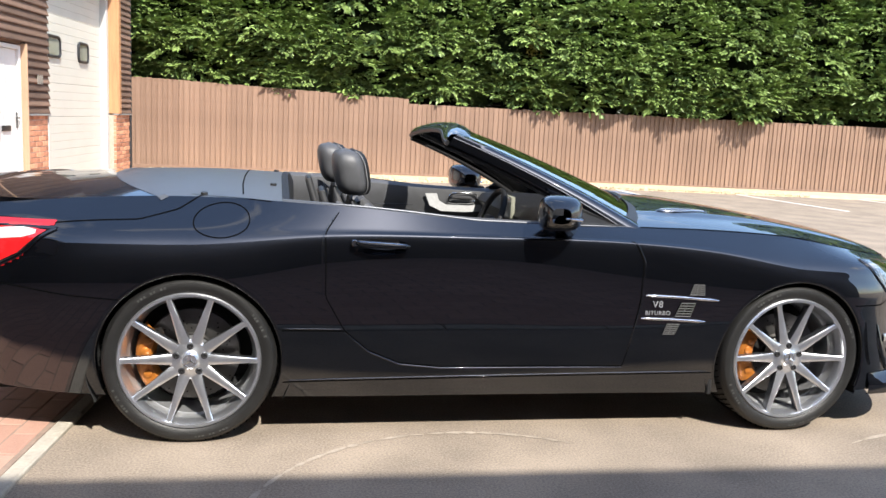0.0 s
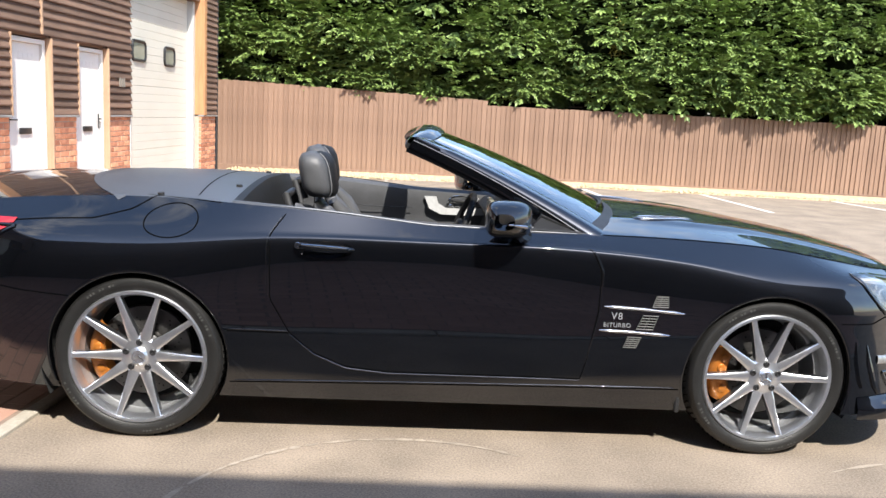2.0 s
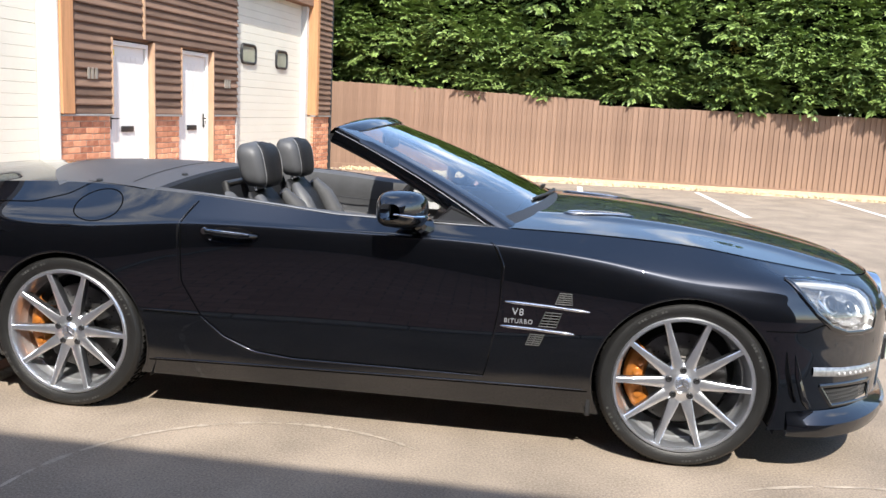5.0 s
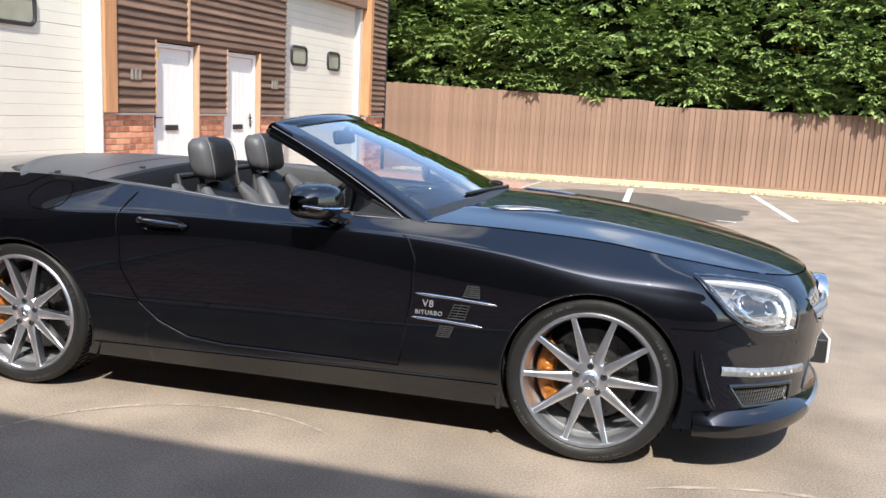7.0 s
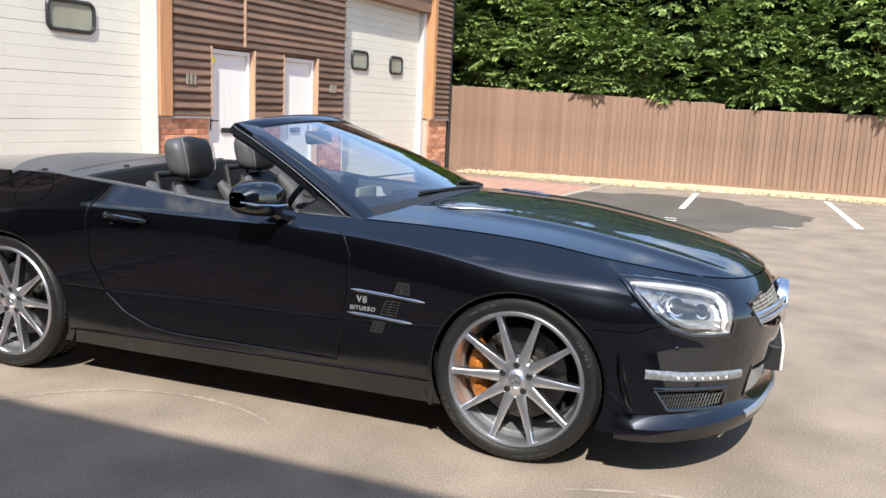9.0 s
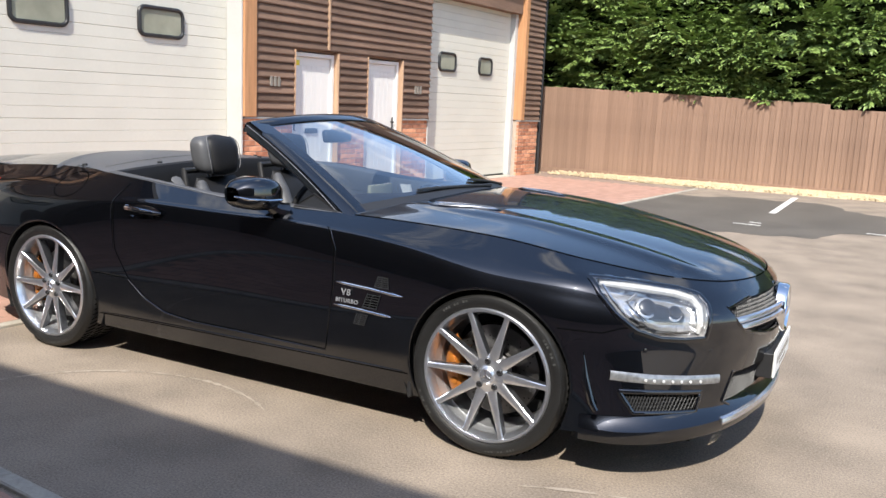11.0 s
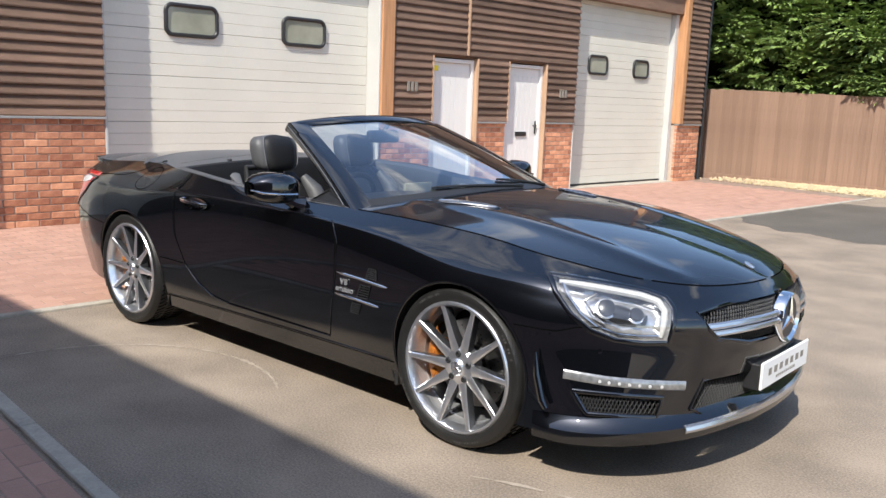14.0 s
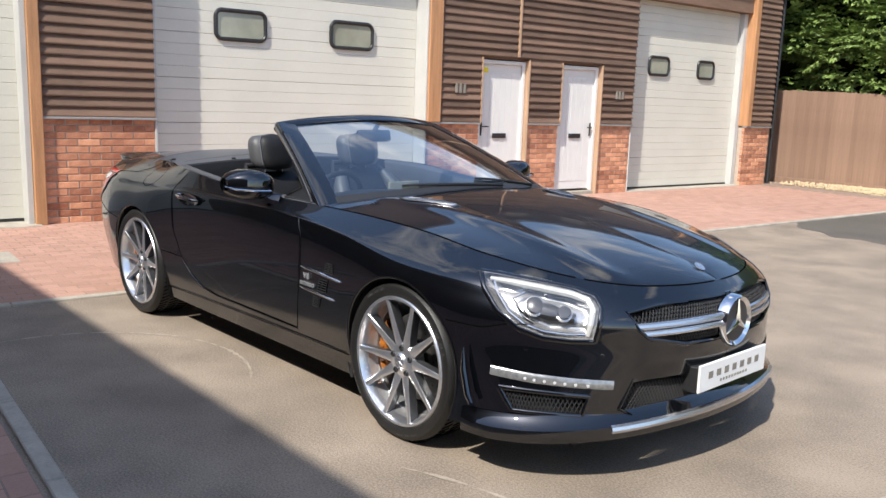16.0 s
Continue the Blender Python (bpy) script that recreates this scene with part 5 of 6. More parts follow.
# boot spoiler lip
half = []
for i in range(0, ugrid(2.75), 2):
    p = HULL[i, -1]
    t = min(1.0, (ugrid(2.75) - i) / (ugrid(2.75) - ugrid(1.9)))
    t = t * t * (3 - 2 * t)
    half.append([p + np.array((a * t + .02 * (1 - t), -.015 * (1 - t), h * t + .001)) for a, h in ((.14, .012), (.05, .024), (-.03, .036), (-.045, .034), (-.042, .022), (-.005, -.012))])
rows = [[flip(q, -1) for q in r] for r in half[::-1]] + [[flip(q, 1) for q in r] for r in half[1:]]
part("boot_spoiler", sheet(bmesh.new(), rows), M_PAINT, boot, angle=50)

# wheels
def wheel(front, side):
    """Ten-spoke alloy wheel; its own axle runs along y and the outer face looks to -y."""
    w = thing("tmp", "", "")
    R, rim = 0.336, 0.272
    bm = lathe(bmesh.new(), [(rim - .012, -.010), (rim + .006, -.028), (rim + .030, -.036), (R - .018, -.032), (R - .006, -.018), (R - .003, -.004)], 96)
    tyre = part("tyre", bm, M_TYRE, w)
    bm = lathe(bmesh.new(), [(R - .003, -.004), (R, .02), (R, .205), (R - .02, .235), (rim, .235)], 96)
    tread = part("tread", bm, M_TREAD, w)
    for a0, count, h in ((128, 9, .009), (38, 8, .011), (-62, 10, .007), (-140, 8, .011)):
        for k in range(count):
            if k in (3, 6):
                continue
            a = radians(a0 - k * 2.6)
            c, d, q = Vector((math.cos(a), 0, math.sin(a))), rim + .034, Vector((-math.sin(a), 0, math.cos(a)))
            rows = [[c * (d + dr) + q * dq + Vector((0, -.0372 + (dr + .004) * .05, 0)) for dq in (-.004, .004)] for dr in (-h / 2, h / 2)]
            part("lettering_bar", sheet(bmesh.new(), rows), M_SIDETXT, tyre)
    bm = bmesh.new()
    for k in range(72):
        a = 2 * math.pi * k / 72
        for y0, y1, sk in ((-.002, .045, .05), (.06, .115, .05), (.13, .20, -.05)):
            pts = [Vector((math.cos(a + sk * t) * (R + .0015), y0 + (y1 - y0) * t, math.sin(a + sk * t) * (R + .0015))) for t in (0, .5, 1)]
            tube(bm, pts, .003, 4)
    part("sipe_pattern", bm, M_SEAM, tread)["kind"] = "stuff"
    bm = lathe(bmesh.new(), [(rim - .008, -.004), (rim + .004, -.024), (rim - .002, -.032), (rim - .012, -.030), (rim - .020, -.012), (rim - .026, .012)], 96)
    part("rim", bm, M_ALLOY, w)
    part("barrel", lathe(bmesh.new(), [(rim - .026, .012), (rim - .030, .05), (rim - .034, .055), (rim - .040, .19)], 96), M_BARREL, w, "grey lacquered rim barrel")
    bm = bmesh.new()
    for k in range(10):
        a = 2 * math.pi * (k + .5) / 10 - math.pi / 2
        d, q = Vector((math.cos(a), 0, math.sin(a))), Vector((-math.sin(a), 0, math.cos(a)))
        rows = []
        for r, wd, y in ((.050, .0185, .002), (.080, .0215, -.004), (.12, .0180, -.009), (.17, .0145, -.014), (.215, .0120, -.018), (.245, .0112, -.022), (rim - .008, .0125, -.027)):
            rows.append([d * r + q * (wd * s) + Vector((0, y + dp, 0)) for s, dp in ((-1, .003), (-.72, .0), (0, -.0015), (.72, .0), (1, .003))])
        sheet(bm, rows)
        spoke = part("spoke", bm, M_ALLOY, w, angle=30)
        for sg in (-1, 1):
            flank = [[r[0 if sg < 0 else 4], r[0 if sg < 0 else 4] + q * (sg * .0012) + Vector((0, .012, 0)), r[0 if sg < 0 else 4] - q * (sg * .004) + Vector((0, .042, 0))] for r in rows]
            part("flank", sheet(bmesh.new(), flank), M_ALLOYD, spoke, "dark grey spoke side")
        bm = bmesh.new()
    bm.free()
    bm = lathe(bmesh.new(), [(.001, -.016), (.030, -.016), (.034, -.010), (.040, -.006), (.072, -.002), (.082, .008), (.085, .05)], 40)
    hub = part("hub", bm, M_ALLOY, w)
    part("hub_cap", lathe(bmesh.new(), [(.001, -.019), (.026, -.019), (.030, -.015)], 28), M_SILVER, hub, "silver centre cap")
    bm = bmesh.new()
    for a in (90, 210, 330):
        d = Vector((math.cos(radians(a)), 0, math.sin(radians(a))))
        tube(bm, [Vector((0, -.020, 0)), Vector((0, -.020, 0)) + d * .024], .004, 5, radii=[.005, .0015])
    part("cap_relief", bm, M_CHROME, hub)
    for k in range(5):
        a = 2 * math.pi * k / 5 + math.pi / 2
        part("wheel_bolt", lathe(bmesh.new(), [(.001, -.002), (.006, -.002), (.007, -.006), (.0105, -.006), (.0135, -.001), (.0135, .02)], 14, "y", (.056 * math.cos(a), -.005, .056 * math.sin(a))), M_BLACKP, hub)
    disc = part("brake_disc", lathe(bmesh.new(), [(.06, .07), (.085, .07), (.09, .085), (.185, .085), (.187, .09), (.187, .115), (.06, .115)], 64), M_DISC, w)
    bm = bmesh.new()
    for k in range(48):
        a, r = k * 2.39996, .10 + .08 * ((k * 7) % 12) / 12
        dsk(bm, (r * math.cos(a), .0855, r * math.sin(a)), (0, -1, 0), .0035, .0008, 6)
    part("drilled_pattern", bm, M_SEAM, disc)["kind"] = "stuff"
    part("inner_barrel", lathe(bmesh.new(), [(rim - .041, .19), (.20, .20), (.04, .20)], 48), M_WELL, w)
    bm = bmesh.new()
    rows = []
    for a in np.linspace(radians(141), radians(215), 16):
        e = min(1, (1 - abs((a - math.pi) / radians(37))) * 5 + .25)
        rows.append([Vector((r * math.cos(a), y, r * math.sin(a))) for r, y in ((.140, .10), (.140, .055), (.155, .034 / 1), (.195, .034), (.214, .05), (.222, .10))])
    sheet(bm, rows)
    cal = part("brake_caliper", bm, M_GOLD, w, "bronze-orange brake caliper", angle=50)
    for a in (158, 172, 188, 202):
        c = Vector((.178 * math.cos(radians(a)), .036, .178 * math.sin(radians(a))))
        part("caliper_piston", dsk(bmesh.new(), c, (0, -1, 0), .016, .008, 14), M_GOLD, cal)
    return w


proto = wheel(True, -1)
proto.name = "wheel"
for key in ("label", "category"):
    if key in proto:
        del proto[key]


def place_wheel(x, side, first):
    m = pose(x, -.905 if side < 0 else .905, .336, 0, 0, 0 if side < 0 else 180)
    w = proto if first else copy_thing(proto, m)
    w.matrix_basis = m
    w.parent = car
    return w


place_wheel(0.0, -1, True)
place_wheel(2.585, -1, False)
place_wheel(0.0, 1, False)
place_wheel(2.585, 1, False)

# underside
part("underbody", boxed((-.85, -.72, .17), (3.35, .72, .21)), M_WELL, car)
for side in (-1, 1):
    for x in (0, 2.585):
        part("wheel_well", sheet(bmesh.new(), [[flip((x + .40 * math.cos(a), y, .335 + .40 * math.sin(a)), side) for y in (.52, .80, .90)] for a in np.linspace(-.45, math.pi + .45, 24)]), M_WELL, car)
        part("wheel_well", boxed((x - .42, min(side * .50, side * .53), .17), (x + .42, max(side * .50, side * .53), .76)), M_WELL, car)
    part("mud_flap", boxed((2.215, min(side * .80, side * .90), .165), (2.235, max(side * .80, side * .90), .33), .004, 1), M_BLACKP, car)

# cockpit tub: inner door panels, floor, bulkheads
I0, I1 = ugrid(4.62), ugrid(7.12)
for side in (-1, 1):
    rows = []
    for i in range(I0, I1 + 1, 2):
        p = HULL[i, -1]
        k = np.array((0, 1, 0))
        rows.append([flip(q, side) for q in (p, p - k * .012 + (0, 0, .006), p - k * .05 + (0, 0, .006), p - k * .075 + (0, 0, -.01), p - k * .085 + (0, 0, -.10), p - k * .065 + (0, 0, -.14), p - k * .065 + (0, 0, -.22), p - k * .12 + (0, 0, -.26), p - k * .12 + (0, 0, -.30), p - k * .075 + (0, 0, -.33), (p[0], .74, .28))])
    card = part("door_card", sheet(bmesh.new(), rows), M_LEATHG, PANELS["door", side], "dark leather inner door panel", angle=50)
    def inner(x, z, h=.0):
        return Vector((x, side * (.752 - h), z))

    ring = [inner(x, z) for x, z in ((1.17, .872), (1.20, .800), (1.27, .768), (1.42, .766), (1.56, .775), (1.60, .800), (1.585, .822), (1.44, .806), (1.30, .808), (1.255, .832), (1.24, .874))]
    bm = bmesh.new()
    fr, bk = [bm.verts.new(p - Vector((0, side * .014, 0))) for p in ring], [bm.verts.new(p) for p in ring]
    bm.faces.new(fr)
    for k in range(len(ring)):
        bm.faces.new((bk[k], bk[k - 1], fr[k - 1], fr[k]))
    part("pull_trim", bm, M_LENSW, card, "pale silver sweep round the door pull", smooth=False)
    ring = [inner(1.40 + .085 * math.copysign(abs(math.cos(a)) ** .6, math.cos(a)) + .018 * math.sin(a), .850 + .030 * math.copysign(abs(math.sin(a)) ** .6, math.sin(a)), .012) for a in np.linspace(0, 2 * math.pi, 28, endpoint=False)]
    part("handle_frame", tube(bmesh.new(), ring, .006, 8, True), M_CHROME, card, "chrome frame of the inner handle")
    part("inner_handle", tube(bmesh.new(), [inner(1.34, .852, .014), inner(1.40, .852, .022), inner(1.455, .850, .014)], .013, 10, radii=[.008, .013, .010]), M_BLACKP, card)
    for k in range(3):
        part("switch", boxed((1.50 + k * .030, min(side * .735, side * .748), .832), (1.524 + k * .030, max(side * .735, side * .748), .862), .005, 2), M_SILVER, card)
    ribbon_pts = [inner(x, z, .0) for x, z in ((.62, .815), (.85, .800), (1.10, .800))]
    part("card_seam", tube(bmesh.new(), ribbon_pts, .003, 6), M_BLACKP, card)
part("floor_tub", boxed((.28, -.745, .22), (1.95, .745, .28)), M_BLACKP, car)
rows = []
ringR = [HULL[I0, -1] * (1, -1, 1)] + [DECK[-1, j] * (1, -1, 1) for j in range(0, 41, 4)] + [DECK[-1, j] for j in range(36, -1, -4)]
part("rear_bulkhead", sheet(bmesh.new(), [[Vector(p) + Vector((0, 0, .002)), Vector(p) + Vector((.03, 0, -.004)), Vector(p) + Vector((.05, 0, -.05)), Vector((p[0] * .3 + .30, p[1] * .9, .62)), Vector((.42, p[1] * .9, .26))] for p in ringR]), M_LEATHER, car, "dark lining behind the seats")
tr = [Vector(p) + Vector((.012, 0, .006)) for p in ringR]
part("cover_trim", tube(bmesh.new(), tr, .007, 8), M_SILVER, car, "silver rim of the cockpit opening")


# seats
def cushion(bm, lo, hi, r, seg=4):
    return box(bm, lo, hi, r, seg)


def seat(y, x0):
    s = part("seat", bmesh.new(), M_LEATHER, car, "black leather sports seat")
    q = cushion(bmesh.new(), (.75, -.25, .38), (1.25, .25, .50), .05)
    part("seat_cushion", q, M_LEATHER, s, m=pose(x0, y, 0, 0, -4, 0))
    for sg in (-1, 1):
        part("seat_bolster", tube(bmesh.new(), [(.76, sg * .235, .46), (1.0, sg * .245, .50), (1.22, sg * .235, .49)], .05, 12, radii=[.05, .055, .04]), M_LEATHER, s, m=pose(x0, y, 0))
    # backrest: a tapered shell with bolsters
    rows = []
    for t in np.linspace(0, 1, 12):
        x, z = .80 - .20 * t, .44 + .50 * t
        wd = .25 - .10 * max(0, t - .55) ** 1.3 / .35
        th = .075 * (1 - .25 * t) * min(1, (1 - t) * 6 + .1)
        ring = []
        for a in np.linspace(0, 2 * math.pi, 25):
            ca, sa = math.cos(a), math.sin(a)
            ca, sa = math.copysign(abs(ca) ** .6, ca), math.copysign(abs(sa) ** .6, sa)
            ring.append((x + th * ca, wd * sa, z))
        rows.append(ring)
    part("backrest", sheet(bmesh.new(), rows), M_LEATHER, s, m=pose(x0, y, 0), angle=60)
    for sg in (-1, 1):
        part("back_bolster", tube(bmesh.new(), [(.86, sg * .22, .50), (.80, sg * .235, .68), (.71, sg * .21, .84), (.655, sg * .17, .92)], .05, 12, radii=[.04, .055, .05, .025]), M_LEATHG, s, m=pose(x0, y, 0))
    part("head_rest_post", tube(bmesh.new(), [(.60, -.06, .90), (.60, -.06, 1.0)], .009, 8), M_CHROME, s, m=pose(x0, y, 0))
    part("head_rest_post", tube(bmesh.new(), [(.60, .06, .90), (.60, .06, 1.0)], .009, 8), M_CHROME, s, m=pose(x0, y, 0))
    def pillow(half, x_in, x_out, power):
        """Rounded block of the head rest between two depths."""
        rows = []
        for u in np.linspace(0, 1, 17):
            v = 2 * u - 1
            e = max(0.0, 1 - abs(v) ** 3.4) ** .42
            ring = []
            for a in np.linspace(0, 2 * math.pi, 37):
                ca, sa = math.cos(a), math.sin(a)
                ca, sa = math.copysign(abs(ca) ** power, ca), math.copysign(abs(sa) ** power, sa)
                ring.append(((x_in + x_out) / 2 + (x_out - x_in) / 2 * ca * max(e, .02) - .020 * v, half * sa * max(e, .02) ** .6 * (.97 + .05 * v), 1.058 + .108 * v))
            rows.append(ring)
        return sheet(bmesh.new(), rows)

    hr = part("head_rest", pillow(.152, .520, .668, .68), M_LEATHG, s, m=pose(x0, y, 0), angle=80)
    part("head_rest_face", pillow(.112, .560, .686, .70), M_LEATHER, hr, "black leather front", m=pose(0, 0, 0), angle=80)
    for sg in (-1, 1):
        pts = []
        for v in np.linspace(-.86, .93, 16):
            e = max(0.0, 1 - abs(v) ** 3.4) ** .42
            pts.append((.594 + .070 * e - .020 * v, sg * .122 * e ** .6 * (.97 + .05 * v), 1.058 + .108 * v))
        part("piping", tube(bmesh.new(), pts, .0024, 6), M_STITCH, hr, "pale seam piping", m=pose(0, 0, 0))
    # roll hoop cover behind
    part("roll_hoop", tube(bmesh.new(), [(.50, -.12, .86), (.47, -.11, .965), (.47, .11, .965), (.50, .12, .86)], .018, 10), M_BLACKP, s, "black roll hoop", m=pose(x0, y, 0))
    part("belt_guide", tube(bmesh.new(), [(.57, -.22 if y < 0 else .22, .80), (.55, -.24 if y < 0 else .24, .93), (.62, -.25 if y < 0 else .25, .88)], .022, 8, radii=[.03, .03, .012]), M_LEATHG, s, m=pose(x0, y, 0))


seat(-.345, .045)
seat(.335, .0)

# dashboard, steering wheel, console
rows = []
for y in np.linspace(-.745, .745, 25):
    hood = .028 * math.exp(-((y + .36) / .17) ** 4)
    arc = 1 - (abs(y) / .80) ** 2.2
    xf, zf = 1.765 + .20 * arc, .882 + .045 * arc
    rows.append([(xf, y, zf - .03), (xf - .03, y, zf), (min(1.72, xf - .06), y, zf + .002 + hood * .4), (1.60, y, .900 + hood), (1.52, y, .885 + hood), (1.49, y, .85), (1.53, y, .78), (1.50, y, .70), (1.58, y, .55), (1.75, y, .40)])
part("dashboard", sheet(bmesh.new(), rows), M_LEATHER, car, "black leather dashboard", angle=60)
part("centre_console", boxed((.72, -.095, .28), (1.58, .095, .585), .03, 3), M_BLACKP, car)
part("centre_screen", boxed((1.475, -.11, .83), (1.50, .11, .945), .008, 2), M_WIN, car, "dark centre screen")
sw = part("steering_wheel", lathe(bmesh.new(), [(.175 + .015 * math.cos(a), .015 * math.sin(a)) for a in np.linspace(0, 2 * math.pi, 13)], 40, "x"), M_LEATHER, car, "black leather steering wheel", m=pose(1.30, -.345, .83, 0, 22, 0))
bm = boxed((-.02, -.055, -.05), (.02, .055, .05), .018, 3)
part("wheel_hub", bm, M_BLACKP, sw)
for a in (0, 180, 270):
    d = Vector((0, math.cos(radians(a)), math.sin(radians(a))))
    part("wheel_spoke", tube(bmesh.new(), [d * .045, d * .172], .014, 8), M_SILVER, sw)
part("steering_column", tube(bmesh.new(), [(1.32, -.345, .82), (1.55, -.345, .74)], .04, 10), M_BLACKP, car)

# windscreen
NWS = 33


def ws(y01, t):
    """Point on the screen: y01 from -1 to 1, t from base to head."""
    c = 1 - abs(y01) ** 2.2
    base = Vector((1.825 + .215 * c, .800 * y01, .905 + .055 * c))
    head = Vector((1.085 + .085 * c, .575 * y01, 1.243 + .047 * c))
    p = base.lerp(head, t)
    return p + Vector((.008, 0, .013)) * (4 * t * (1 - t))


rows = [[ws(y, t) for t in np.linspace(0.0, .97, 13)] for y in np.linspace(-.965, .965, NWS)]
wsob = part("windscreen", sheet(bmesh.new(), rows), M_GLASS, car, "clear raked windscreen")
wsob.visible_shadow = False
for side in (-1, 1):
    rows = []
    for t in np.linspace(-.12, 1.0, 26):
        p, q = ws(side * 1.0, t), ws(side * .93, t)
        k = max(0, min(1, t))
        inn = (q - p).normalized()
        out = Vector((0, side, 0)).lerp(Vector((0, side * .6, .6)), k).normalized()
        fwd = Vector((.5, 0, .55)).normalized()
        wdt = .05 + .028 * (1 - k) ** 3
        rows.append([p + inn * .082 + fwd * .004, p + inn * .03 + fwd * .012, p + out * .012 + fwd * .006, p + out * .018 - fwd * wdt * .4, p + out * .006 - fwd * wdt, p + inn * .03 - fwd * wdt * 1.05, p + inn * .082 - fwd * .015, p + inn * .082 + fwd * .004])
    pillar = part("windscreen_pillar", sheet(bmesh.new(), rows), M_PAINT, car, angle=60)
    part("pillar_trim", tube(bmesh.new(), [r[3] + Vector((0, side * .003, 0)) for r in rows[1:]], .0022, 6), M_BELT, pillar, "thin metal strip")
    part("rubber_seal", tube(bmesh.new(), [r[5] - Vector((.012, 0, .008)) for r in rows[1:]], .013, 8), M_BLACKP, pillar)
    # triangular quarter light
    bm = bmesh.new()
    tri = [ws(side, .02) + Vector((-.03, side * .012, -.015)), ws(side, .22) + Vector((-.05, side * .008, -.03)), Vector((1.56, side * .825, .905))]
    bm.faces.new([bm.verts.new(p) for p in tri])
    bmesh.ops.solidify(bm, geom=bm.faces[:], thickness=.004)
    part("corner_pane", bm, M_BLACKP, pillar, "black corner trim", smooth=False)
    part("corner_frame", tube(bmesh.new(), tri, .009, 8, True), M_BLACKP, pillar)
rows = []
for y in np.linspace(-1.0, 1.0, 41):
    p = ws(y, 1.0)
    e = 1 - .45 * abs(y) ** 6
    rows.append([p + Vector((a * e, 0, h)) for a, h in ((.06, -.012), (.035, .004), (0, .014), (-.04, .012), (-.072, -.006), (-.080, -.022), (-.06, -.036), (-.02, -.034), (.05, -.024), (.06, -.012))])
head = part("windscreen_header", sheet(bmesh.new(), rows), M_PAINT, car, angle=60)
part("header_seal", tube(bmesh.new(), [r[5] + Vector((.006, 0, -.006)) for r in rows], .012, 8), M_BLACKP, head)
rows = [[ws(y, t) + Vector((.004, 0, .004)) for t in (-.10, -.05, .0, .035)] for y in np.linspace(-.97, .97, 31)]
part("cowl_band", sheet(bmesh.new(), rows), M_BLACKP, wsob, "black band at the screen foot")
# mirror inside, wipers
rm = part("rear_view_mirror", boxed((-.02, -.12, -.035), (.02, .12, .035), .017, 3), M_BLACKP, car, m=pose(1.20, 0, 1.185, 0, -10, 0))
part("mirror_stem", tube(bmesh.new(), [(.0, 0, .02), (.05, 0, .06)], .014, 8), M_BLACKP, rm)
for y0, y1, t1 in ((.30, -.50, .10), (.72, .12, .14)):
    pts = [ws(y0 + (y1 - y0) * t, .005 + t1 * t * .6) + Vector((.006, 0, .010)) for t in np.linspace(0, 1, 9)]
    wip = part("wiper", tube(bmesh.new(), pts, .006, 6, radii=[.012] + [.007] * 7 + [.004]), M_BLACKP, car, "black wiper arm")
    pts = [ws(y0 + (y1 - y0) * t, .008 + t1 * (.15 + t * .45)) + Vector((.004, 0, .006)) for t in np.linspace(.3, 1.0, 9)]
    part("wiper_blade", tube(bmesh.new(), pts, .0055, 5), M_BLACKP, wip)

# ---------- pieces: bricks, boards and pavers ----------
for i, (y0, y1) in enumerate(PIERS):
    clad(y0, y1, LEDGE + 0.005, 2.0 if i in (1, 2, 3) else 4.2, walls[i], i)
    bricks(PLINTH.get(i, y0), y1, walls[i], 40 + i)
clad(5.18, 6.532, LEDGE + 0.923, 4.2, wall_over_doors, 21)
clad(6.578, 9.06, LEDGE + 0.923, 4.2, wall_over_doors, 22)


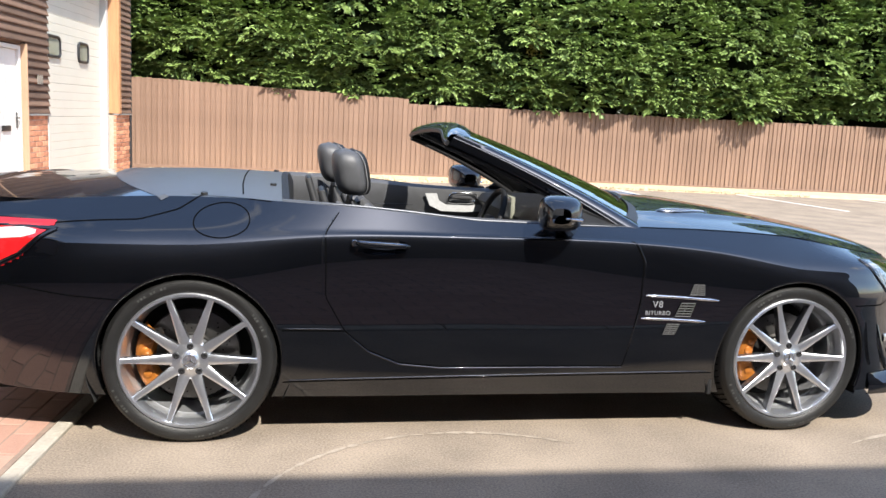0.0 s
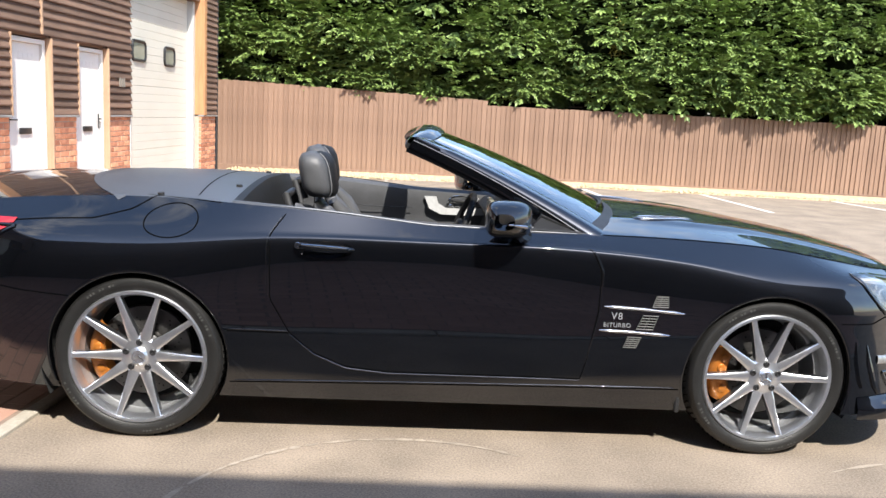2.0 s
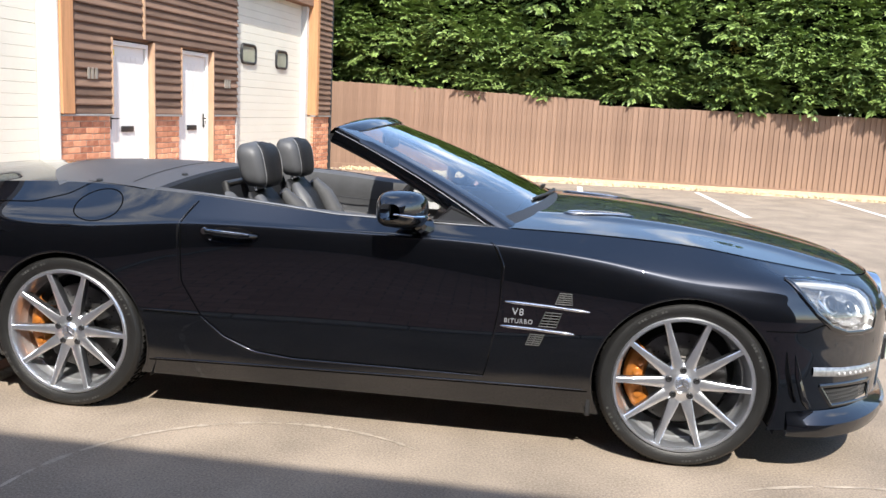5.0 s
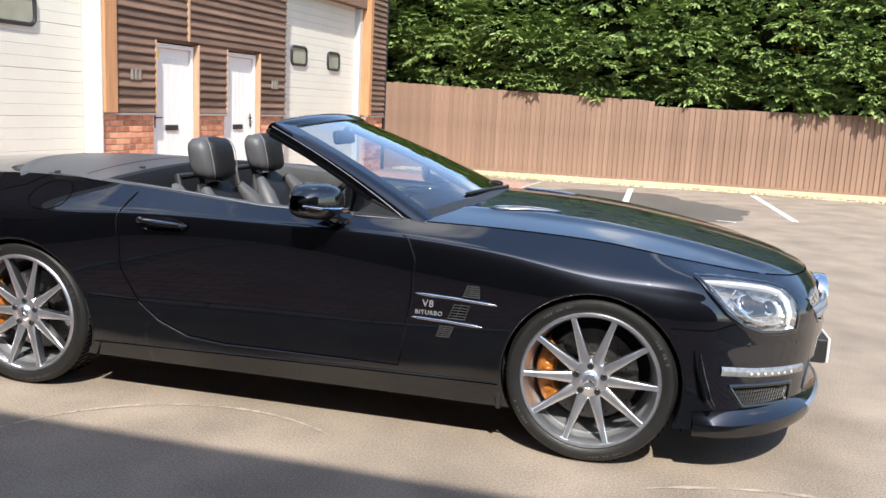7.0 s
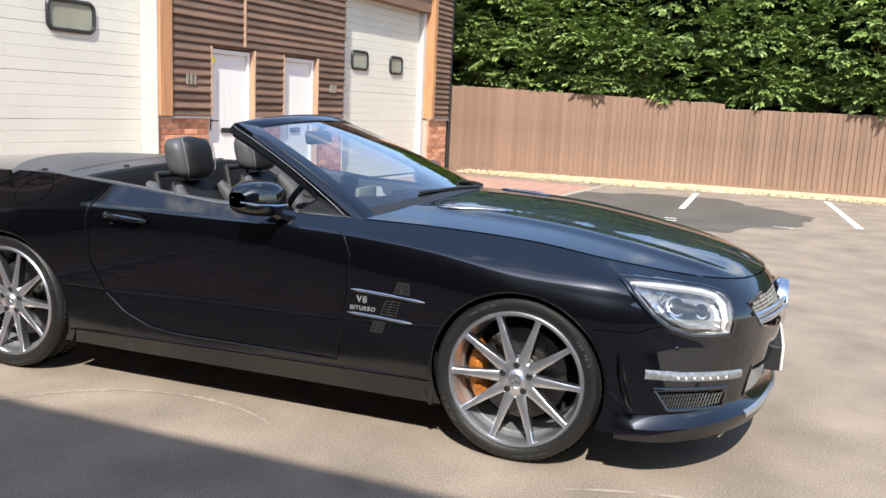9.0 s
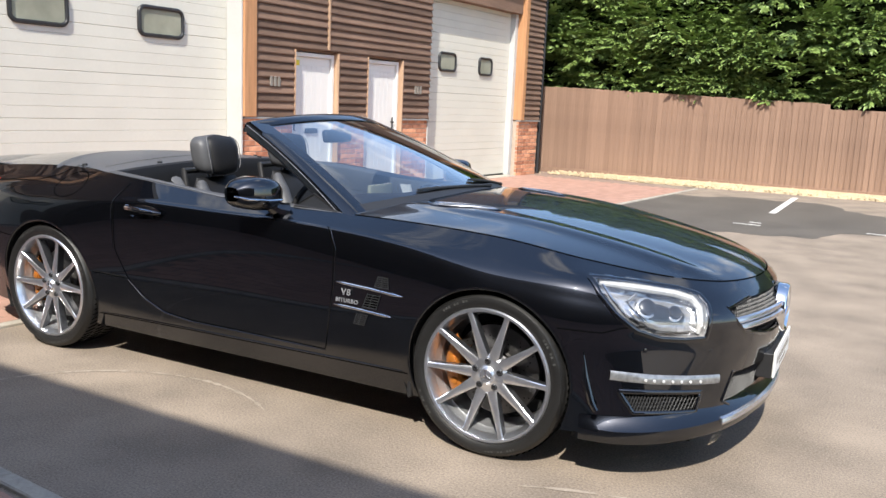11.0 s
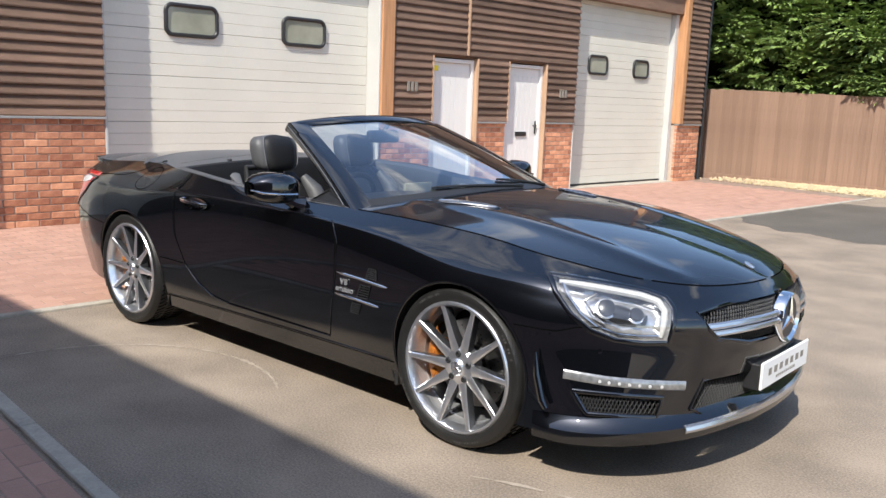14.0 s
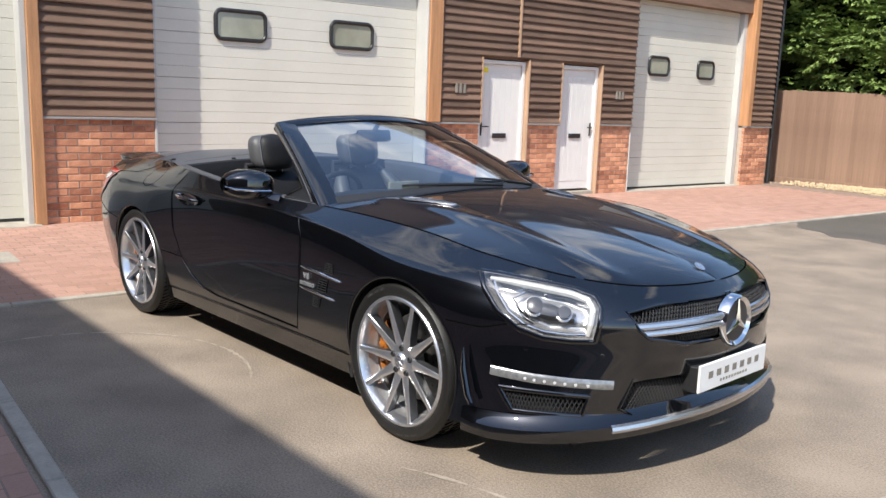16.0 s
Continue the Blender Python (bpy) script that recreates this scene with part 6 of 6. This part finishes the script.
def paver_field(x0, x1, y0, y1, parent, along_x, singles):
    """Running-bond blocks; those in the stretch nearest the path are objects, the rest one mesh."""
    L, W, T = 0.2, 0.1, 0.014
    me = finish(boxed((0.002, 0.002, -0.03), (L - 0.003, W - 0.003, T), 0.003, 1), "paver", False)
    me.materials.append(M_PAVER)
    rnd = random.Random(5)
    verts, faces = [], []
    left = 300
    nx, ny = int((x1 - x0) / (L if along_x else W)), int((y1 - y0) / (W if along_x else L))
    for i in range(nx):
        for j in range(ny):
            if along_x:
                x, y, rz = x0 + i * L + (0.1 if j % 2 else 0), y0 + j * W, 0
            else:
                x, y, rz = x0 + i * W + W, y0 + j * L + (0.1 if i % 2 else 0), 90
            dz = rnd.uniform(-0.0015, 0.0015)
            if left and singles[0] < x < singles[1] and singles[2] < y < singles[3]:
                part("paver", me, M_PAVER, parent, m=pose(x, y, dz, 0, 0, rz))
                left -= 1
                continue
            a, b = (L, W) if along_x else (-W, L)
            xa, xb = min(x, x + a) + 0.003, max(x, x + a) - 0.003
            k = len(verts)
            z = T + dz
            e = 0.004
            verts += [(xa, y + .003, 0.0), (xb, y + .003, 0.0), (xb, y + b - .003, 0.0), (xa, y + b - .003, 0.0),
                      (xa + e, y + .003 + e, z), (xb - e, y + .003 + e, z), (xb - e, y + b - .003 - e, z), (xa + e, y + b - .003 - e, z)]
            faces += [(k + 4, k + 5, k + 6, k + 7)] + [(k + p, k + (p + 1) % 4, k + 4 + (p + 1) % 4, k + 4 + p) for p in range(4)]
    rest = bpy.data.meshes.new("pavers")
    rest.from_pydata(verts, [], faces)
    rest.materials.append(M_PAVER)
    ob = part("pavers", rest, M_PAVER, parent)
    ob["kind"] = "stuff"


paver_field(WALL_X, EDGE_X - 0.04, -6.2, 9.21, forecourt, False, (-2.0, -0.5, -1.0, 1.2))
paver_field(WALL_X, EDGE_X - 0.04, 9.2, 12.7, forecourt, False, (0, 0, 0, 0))
paver_field(EDGE_X + 0.07, 8.8, -4.6, EDGE_Y - 0.045, apron, True, (0.4, 2.6, -1.8, -1.0))
